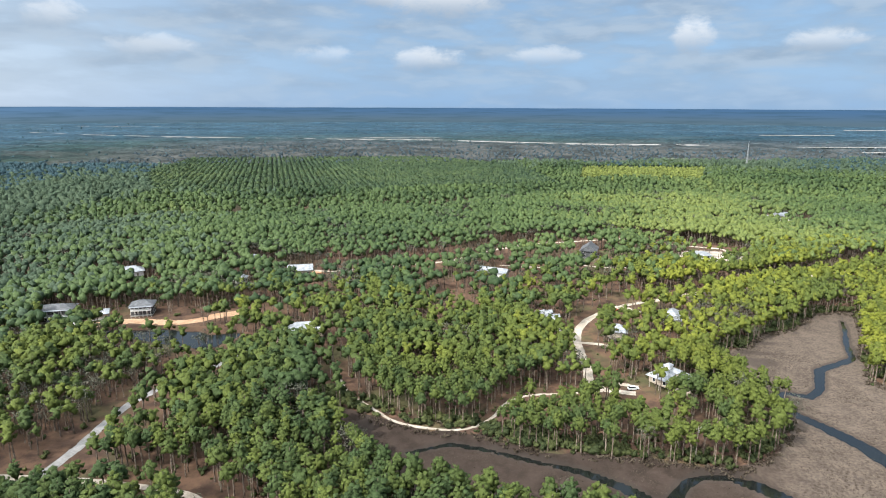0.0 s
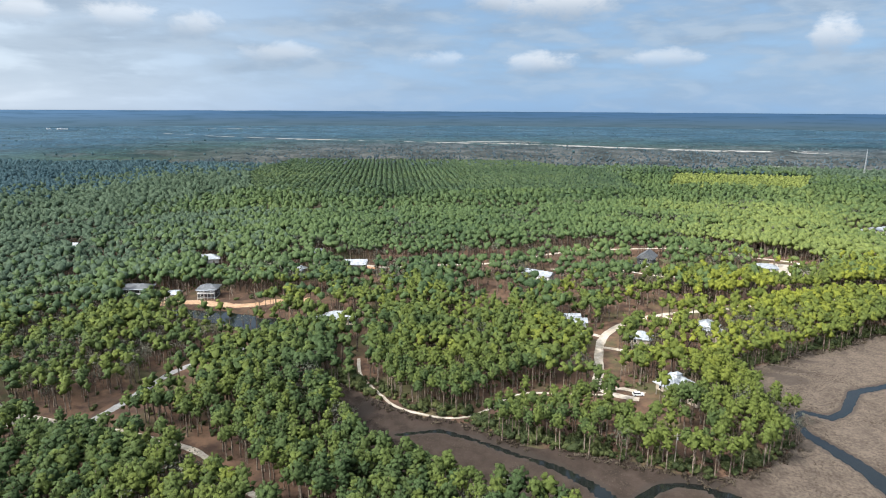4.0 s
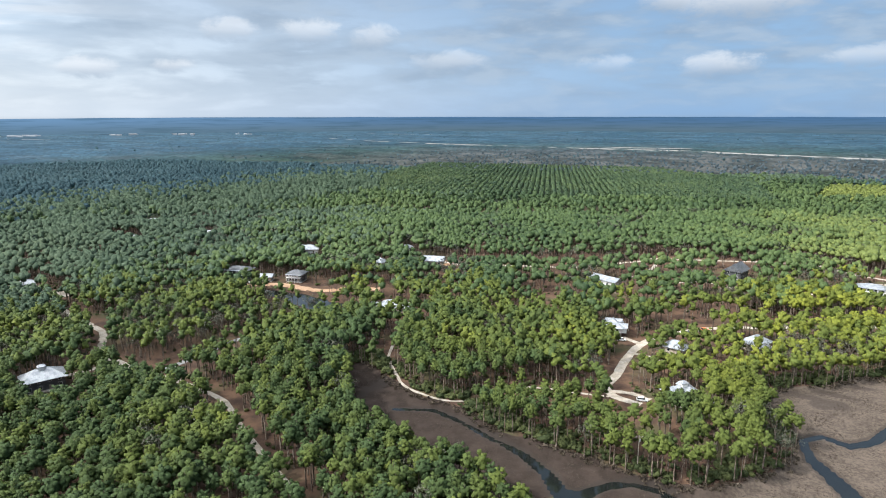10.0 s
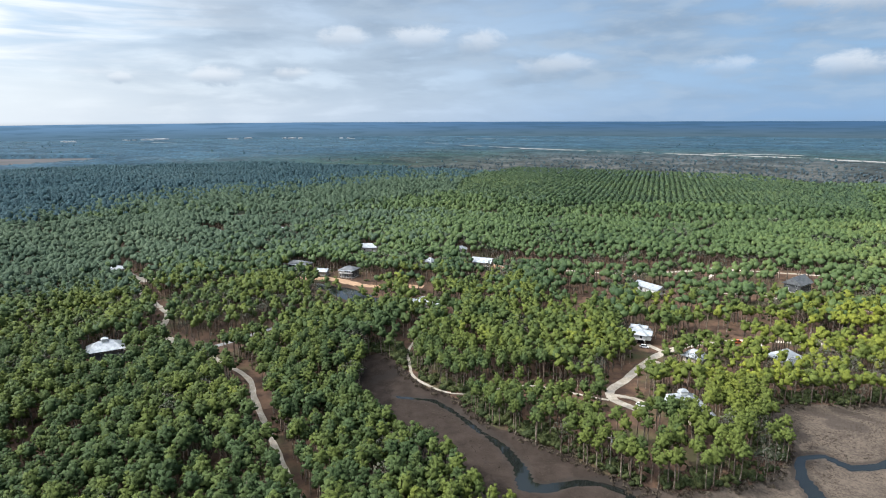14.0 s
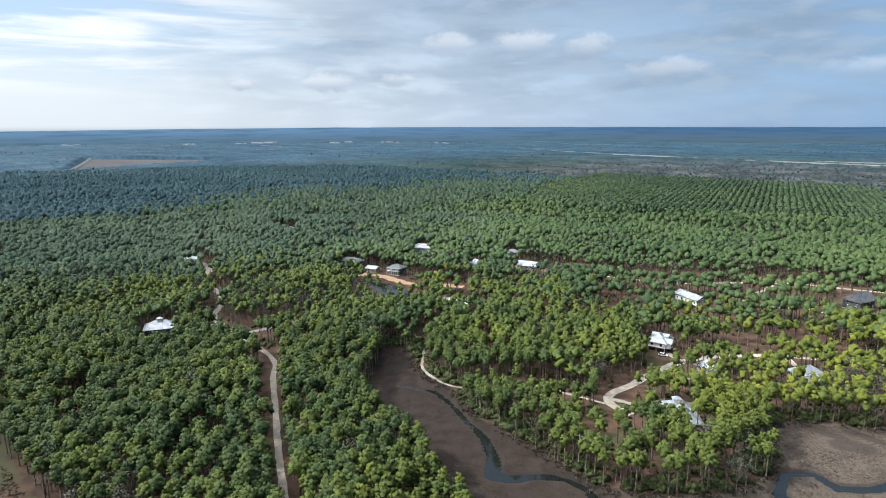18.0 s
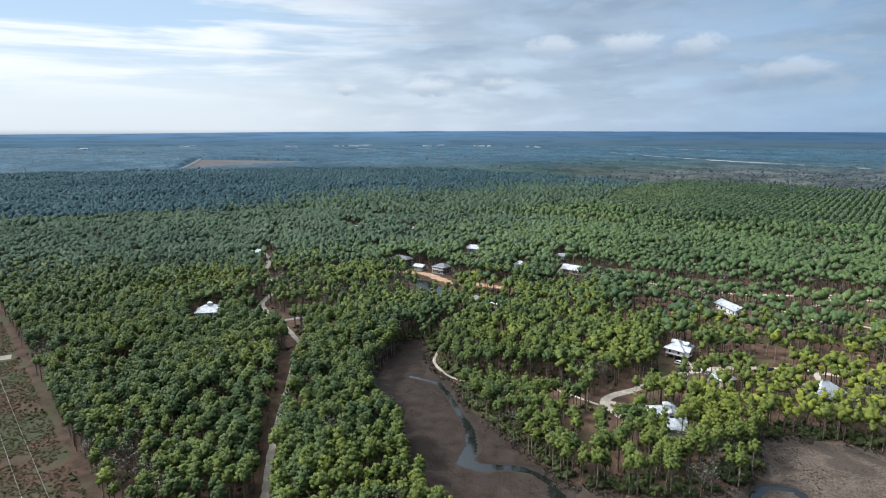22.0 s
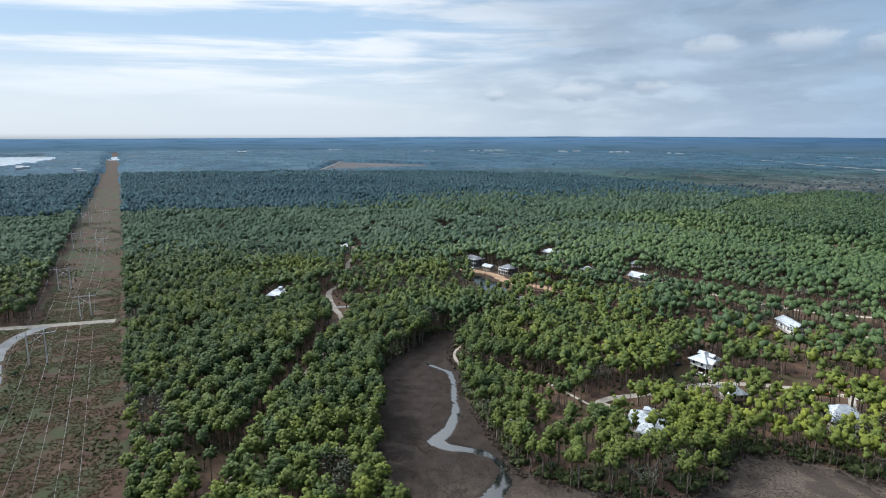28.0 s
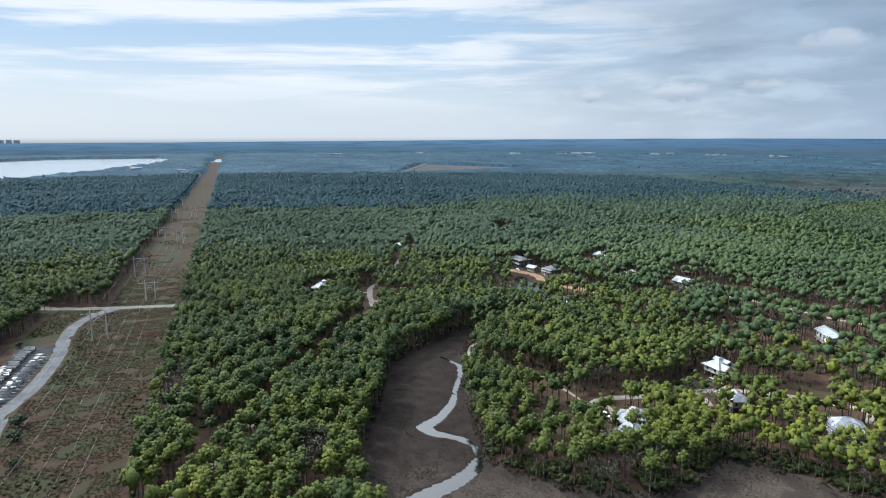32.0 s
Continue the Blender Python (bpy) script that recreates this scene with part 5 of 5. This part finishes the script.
def boat(L, covered):
    root = new("boat_on_trailer")
    W, H = L * .34, 1.15
    bm = hull_mesh(L, W, H)
    bmesh.ops.translate(bm, verts=bm.verts, vec=(0, 0, .65))
    hl = part("hull", bm, HULL, root)
    if covered:
        bm = bmesh.new()
        v = []
        for i in range(7):
            s = i / 6
            wd, yy = W * .47 * (1 - max(0, s - .4) ** 2 * 2.2), -L / 2 + .3 + (L - .6) * s
            v.append([bm.verts.new(q) for q in ((-wd, yy, 1.85), (0, yy, 2.35 + .25 * math.sin(s * 3.1)), (wd, yy, 1.85))])
        for a, b in zip(v, v[1:]):
            for k in (0, 1):
                bm.faces.new((a[k], a[k + 1], b[k + 1], b[k]))
        part("cover", bm, TARP, hl, "fitted grey boat cover")
    else:
        bm = bmesh.new()
        box(bm, 0, -.2, 1.75, .9, 1.0, .8)
        part("console", bm, HULL, hl)
        bm = bmesh.new()
        box(bm, 0, .1, 3.4, 1.8, 2.0, .1)
        part("hard_top", bm, HULL, hl)
        for sx in (-.7, .7):
            bm = bmesh.new()
            rod(bm, (sx, .1, 1.8), (sx, .1, 3.4), .04, .04, 5)
            part("top_post", bm, STEEL, hl)
    bm = bmesh.new()
    box(bm, 0, -L / 2 - .25, .9, .45, .5, 1.0)
    part("outboard_motor", bm, WALL_DARK, hl)
    bm = bmesh.new()
    for sx in (-.75, .75):
        box(bm, sx, .2, .45, .12, L * .95, .14)
    box(bm, 0, L / 2 + .9, .45, .12, 1.8, .12)
    box(bm, 0, -L * .15, .45, 1.6, .12, .12)
    tr = part("trailer", bm, STEEL, root)
    for sx in (-1.0, 1.0):
        bm = bmesh.new()
        rod(bm, (sx - .11, -L * .15, .34), (sx + .11, -L * .15, .34), .34, .34, 12)
        part("wheel", bm, RUBBER, tr)
    return tagged(root, "white motor boat under a grey cover on a trailer" if covered else "white open motor boat with hard top on a trailer", "boat", "boats in the storage yard")


fleet = [boat(5.8, True), boat(6.4, False), boat(5.2, True)]
placed = set()
for row, (xa, xb, yc) in enumerate(((-62, 22, -12.6), (-76, 10, -22.5))):
    px = xa
    while px < xb:
        k = int(rng.integers(3))
        py = yc + .012 * (px - xa) + rng.uniform(-.7, .7)
        m = pose(px, py, height(px, py), 0, 0, rng.uniform(-9, 5) + (180 if row else 0))
        if k in placed:
            copy_thing(fleet[k], m)
        else:
            fleet[k].matrix_basis = m
            placed.add(k)
        px += rng.uniform(3.1, 4.2)


# ---- vehicles ----
def car(x, y, yaw, paint, label, tall=1.0):
    root = new("car")
    root.matrix_basis = pose(x, y, height(x, y) + .05, 0, 0, yaw)
    bm = bmesh.new()
    prof = [(-2.3, .35), (-2.3, .9 * tall), (-1.5, 1.0 * tall), (2.2, .85 * tall), (2.3, .35)]
    a = [bm.verts.new((px, -.88, pz)) for px, pz in prof]
    b = [bm.verts.new((px, .88, pz)) for px, pz in prof]
    bm.faces.new(a)
    bm.faces.new(b[::-1])
    for i in range(5):
        bm.faces.new((a[i], b[i], b[(i + 1) % 5], a[(i + 1) % 5]))
    part("body", bm, paint, root)
    bm = bmesh.new()
    vs = [bm.verts.new(q) for q in ((-2.0, -.8, .95 * tall), (1.2, -.8, .9 * tall), (1.2, .8, .9 * tall), (-2.0, .8, .95 * tall), (-1.6, -.66, 1.55 * tall), (.5, -.66, 1.55 * tall), (.5, .66, 1.55 * tall), (-1.6, .66, 1.55 * tall))]
    for f in ((0, 1, 5, 4), (1, 2, 6, 5), (2, 3, 7, 6), (3, 0, 4, 7)):
        bm.faces.new([vs[i] for i in f])
    part("windows", bm, GLASS, root)
    bm = bmesh.new()
    box(bm, -.55, 0, 1.54 * tall, 2.15, 1.36, .05)
    part("roof", bm, paint, root)
    for px in (-1.45, 1.4):
        for py in (-.8, .8):
            bm = bmesh.new()
            rod(bm, (px, py - .1, .3), (px, py + .1, .3), .33, .33, 12)
            part("wheel", bm, RUBBER, root)
    return tagged(root, label, "car")


ORANGE = material("orange_paint", two((0.50, 0.12, 0.04), (0.60, 0.17, 0.06), 0.8), 0.5, 0.4)
DARK_PAINT = material("dark_paint", two((0.03, 0.035, 0.04), (0.05, 0.055, 0.06), 0.8), 0.3, 0.5)
WHITE_PAINT = material("white_paint", two((0.70, 0.70, 0.70), (0.78, 0.78, 0.78), 0.8), 0.35, 0.5)
car(98.5, 336.5, 40, ORANGE, "orange pickup parked at the road edge", 1.25)
car(92, 331, 45, DARK_PAINT, "dark car parked on the loop road")
car(60, 303, 15, WHITE_PAINT, "white car parked below the raised house")
car(46, 302.5, 100, DARK_PAINT, "dark car parked beside the raised house")
car(79, 235.5, 10, WHITE_PAINT, "white car parked at the end of the loop road")
car(-147, 151.5, 40, DARK_PAINT, "dark car parked near the dark house")
car(-194, 309, 10, WHITE_PAINT, "white car parked on the clay bank")
car(104, 458, 20, DARK_PAINT, "dark car parked by the gabled house")
car(52, 92, 150, DARK_PAINT, "dark green utility cart stopped beside the sand track")


# ---- boardwalk piles, dead shore trees, radio mast ----
def radio_mast(x, y, tall):
    root = new("radio_mast")
    root.matrix_basis = pose(x, y, 1.2)
    for i in range(3):
        a = i * 2.094
        bm = bmesh.new()
        rod(bm, (1.6 * math.cos(a), 1.6 * math.sin(a), 0), (.4 * math.cos(a), .4 * math.sin(a), tall), .3, .2, 6)
        part("leg", bm, STEEL, root)
    for i in range(12):
        bm = bmesh.new()
        s = (i + .5) / 12
        r = 1.6 - 1.2 * s
        for k in range(3):
            a, b = k * 2.094, (k + 1) * 2.094
            rod(bm, (r * math.cos(a), r * math.sin(a), tall * (s - .04)), (r * math.cos(b), r * math.sin(b), tall * (s + .04)), .12, .12, 4)
        part("bracing", bm, STEEL, root)
    bm = bmesh.new()
    rod(bm, (0, 0, tall - 1), (0, 0, tall + 5), .1, .05, 5)
    part("antenna", bm, STEEL, root)
    return tagged(root, "tall thin grey lattice radio mast above the woods", "mast")


radio_mast(553, 1131, 50)

# ---- undergrowth ----
sh = [shrub() for _ in range(6)]
q = spread((-60, 260, 120, 345), 1.7)
md_ = line_dist(q[:, 0], q[:, 1], MARSH, True) * np.where(inside(q[:, 0], q[:, 1], MARSH), 1, -1)
fringe = (md_ > -12) & (md_ < 1.4) & (line_dist(q[:, 0], q[:, 1], TRAIL) > 1.6) & (rng.uniform(0, 1, len(q)) < np.where(md_ < -6, .5, .9)) & (vnoise(q[:, 0], q[:, 1], 7, 41) > .18)
grey = (md_ > -1.6) | (rng.uniform(0, 1, len(q)) < .18)
g = q[fringe & ~grey]
plant("shore_shrubs", sh, g, .7 + 1.1 * vnoise(g[:, 0], g[:, 1], 8, 3), [SHRUB, BARK], "olive green shrubs thick along the marsh edge", "shrubs", .35)
g = q[fringe & grey]
br = [brush() for _ in range(5)]
plant("shore_brush", br, g, np.full(len(g), .9), [BRUSH, BARK], "low grey dead brush lining the marsh", "brush", .35)
q = spread((-820, 300, -62, 72), 2.9)
green = vnoise(q[:, 0], q[:, 1], 24, 51) * .7 + vnoise(q[:, 0], q[:, 1], 7, 52) * .3
sel = in_corridor(q[:, 0], q[:, 1], -1) & (green > .56) & (line_dist(q[:, 0], q[:, 1], STORAGE_ROAD) > 6) & (line_dist(q[:, 0], q[:, 1], CROSS_ROAD) > 5) & ~((q[:, 1] < -6) & (q[:, 0] < 40) & (q[:, 0] > -100))
sel &= rng.uniform(0, 1, len(q)) < .75
plant("corridor_shrubs", sh, q[sel], .2 + .38 * vnoise(q[sel][:, 0], q[sel][:, 1], 10, 4), [SHRUB, BARK], "low green shrubs in the cleared corridor", "shrubs", .4)
# grass of the corridor
def grass_clump(blades, high, wide):
    s = Shape()
    for k in range(blades):
        a = 6.2832 * k / blades + rng.uniform(-.4, .4)
        p, d, n = rng.uniform(-.45, .45, 2), np.array([math.cos(a), math.sin(a)]), np.array([-math.sin(a), math.cos(a)])
        h = high * rng.uniform(.6, 1.3)
        v = np.array([(p[0] - d[0] * wide, p[1] - d[1] * wide, -.05), (p[0] + d[0] * wide, p[1] + d[1] * wide, -.05), (p[0] + n[0] * .2, p[1] + n[1] * .2, h)])
        s.add(v, [(0, 1, 2)], 0, np.tile((n[0] * -.25, n[1] * -.25, .95), (3, 1)))
    return s.done()


tall_grass = [grass_clump(6, .38, .42) for _ in range(5)]
q = spread((-330, 300, -45, 72), 1.45)
sel = in_corridor(q[:, 0], q[:, 1], -1) & (line_dist(q[:, 0], q[:, 1], STORAGE_ROAD) > 4.6) & (line_dist(q[:, 0], q[:, 1], CROSS_ROAD) > 4.2) & ~((q[:, 1] < -6) & (q[:, 0] < 40) & (q[:, 0] > -100)) & (vnoise(q[:, 0], q[:, 1], 6, 81) > .25) & (rng.uniform(0, 1, len(q)) < smooth(q[:, 0], -330, -180))
plant("corridor_grass", tall_grass, q[sel], np.full(int(sel.sum()), 1.0), [FIELD_GRASS], "dry brown and olive grass over the corridor", "grass", .4)

low_grass = [grass_clump(5, .16, .24) for _ in range(5)]
q = spread((-52, 175, 132, 300), 1.25)
md_ = line_dist(q[:, 0], q[:, 1], MARSH, True) * np.where(inside(q[:, 0], q[:, 1], MARSH), 1, -1)
wet_ = np.min([line_dist(q[:, 0], q[:, 1], c) for c in CREEKS], axis=0)
sel = (md_ > .3) & (wet_ > 1.2) & (vnoise(q[:, 0], q[:, 1], 7, 83) * .6 + vnoise(q[:, 0], q[:, 1], 2.5, 84) * .4 > .45)
plant("marsh_stubble", low_grass, q[sel], .7 + .7 * vnoise(q[sel][:, 0], q[sel][:, 1], 11, 85), [STUBBLE], "short dry brown stubble over the tidal mud", "marsh grass", .4)


def oak(x, y, k):
    root = new("live_oak")
    root.matrix_basis = pose(x, y, height(x, y), 0, 0, rng.uniform(0, 360)) @ Matrix.Diagonal((k, k, k * .9, 1))
    s = Shape()
    s.stem([(0, 0, -.3, .35), (.1, 0, 1.6, .28), (.2, .1, 3.2, .14)], 6)
    cs, rs = [], []
    for i in range(11):
        a = i * 2.4
        cs.append((1.9 * math.sqrt(i / 11) * math.cos(a), 1.9 * math.sqrt(i / 11) * math.sin(a), 3.6 - i * .12 + rng.uniform(-.3, .5)))
        rs.append(rng.uniform(.9, 1.3))
        s.lump(cs[-1], rs[-1] * .9, rs[-1] * .8, .15)
        if i % 3 == 0:
            s.stem([(.1, 0, 1.6, .12), (cs[-1][0], cs[-1][1], cs[-1][2], .05)], 4)
    s.tufts(cs, rs, 260, .5)
    v, f, sl, o = s.done()
    for slot, title, mat in ((0, "crown", OAK), (1, "trunk", BARK)):
        g_ = f[sl == slot]
        used, inv = np.unique(g_, return_inverse=True)
        me = mesh_from(title, v[used], inv.reshape(-1, 3), [mat], attrs={"tint": np.full(len(used), rng.uniform(0, .5))}, normals=o[used])
        new(title, me).parent = root
    return tagged(root, "dark round live oak beside the gravel road", "tree", "oaks along the storage road")


for ox, oy, ok_ in ((24, 6, 1.2), (36, 8, 1.0), (-28, 5, .6), (-72, 2.5, .55), (-30, -4 + 11, .5), (-84, -30, .7), (-118, 1, .5), (-140, 4, .5), (58, 16, .8)):
    oak(ox, oy, ok_)

# young growth under the thinner pines
q = keep_trees(spread((-330, 300, 60, 520), 4.9), .4)
q = q[(path_dist(q[:, 0], q[:, 1]) < 420) & (vnoise(q[:, 0], q[:, 1], 14, 61) > .42)]
plant("undergrowth", sh, q, .5 + .6 * vnoise(q[:, 0], q[:, 1], 9, 6), [SHRUB, BARK], "saplings and palmetto under the pines", "undergrowth", .4)

# ---- far openings ----
# far roads and clearings are raised towards canopy height to show from the camera
ribbon("far_road", rounded([(-1500, 2260), (-1121, 2078), (-742, 1973), (-339, 1905), (-55, 1885), (295, 1740), (700, 1640)], 60), 3, PALE, "pale straight clearing across the far woods", lift=10.4, wave=3)
ribbon("far_road", rounded([(-1484, 462), (-1750, 570), (-2132, 714)], 60), 8, PALE, "pale track along a far field", lift=6.0, wave=2)
sheet("far_field", [(-1500, 480), (-2110, 700), (-1760, 1010), (-1560, 760)], 4.0, material("dry_field", two((0.095, 0.088, 0.086), (0.140, 0.128, 0.124), 0.004), 0.95, 0.1), "wide brown cleared field far off", "field")
q = spread((190, 480, 895, 1120), 4.6)
q = q[inside(q[:, 0], q[:, 1], [(200, 905), (380, 905), (470, 1110), (250, 1110)])]
plant("young_plantation", P3, q, np.full(len(q), .7), [YOUNG], "bright yellow-green field of young pines", "plantation", .3)
sheet("mudflat", [(485, 645), (560, 755), (700, 925), (790, 860), (620, 650)], 1.9, material("grey_mud", two((0.20, 0.165, 0.14), (0.28, 0.235, 0.20), 0.03), 0.9, 0.2), "bare brown marsh flat beyond the woods", "marsh")
for cx, cy, sx, sy in ((-130, 1985, 130, 16), (1285, 2270, 150, 18), (585, 1700, 110, 14), (1050, 1600, 150, 10), (1010, 1420, 60, 8), (1900, 2790, 130, 26), (455, 1225, 30, 7), (-1500, 2900, 200, 14), (-2600, 1650, 160, 14)):
    sheet("far_clearing", [(cx - sx, cy - sy), (cx, cy - sy * 1.3), (cx + sx, cy - sy * .5), (cx + sx * .9, cy + sy), (cx, cy + sy * .8), (cx - sx * .9, cy + sy * .7)], 15.5, PALE, "bare pale clearing in the far woods", "clearing")
for a0, r0, n in ((61, 3600, 16), (66, 3500, 5), (53, 3600, 8), (49, 3550, 8), (44, 3400, 5), (75, 3650, 5), (-34.5, 3300, 6), (83, 3300, 4), (100, 1950, 3), (96, 1750, 2)):
    for i in range(n):
        a = radians(a0 + rng.uniform(-.13, .13) * n)
        r = r0 + rng.uniform(-60, 60)
        px, py = 150 - r * math.sin(a), 60 + r * math.cos(a)
        bm = bmesh.new()
        sx, sy, sz = rng.uniform(12, 34), rng.uniform(10, 22), rng.uniform(16, 22)
        box(bm, 0, 0, 0, sx, sy, sz, math.degrees(a))
        hip = part("far_building", bm, TOWN)
        hip.matrix_basis = pose(px, py, 1.0)
        tagged(hip, "far pale building among the woods", "building", "far buildings")
for i, (dx, hh) in enumerate(((0, 99), (34, 101), (70, 100), (104, 99))):
    bm = bmesh.new()
    box(bm, 0, 0, 0, 22, 22, hh - 6)
    top = part("far_tower", bm, TOWN)
    a = radians(108.6)
    top.matrix_basis = pose(290 - 4090 * math.sin(a) + dx * .33, 107 + 4090 * math.cos(a) - dx * .94, 0)
    tagged(top, "distant pale tower block on the horizon", "building", "far tower blocks")
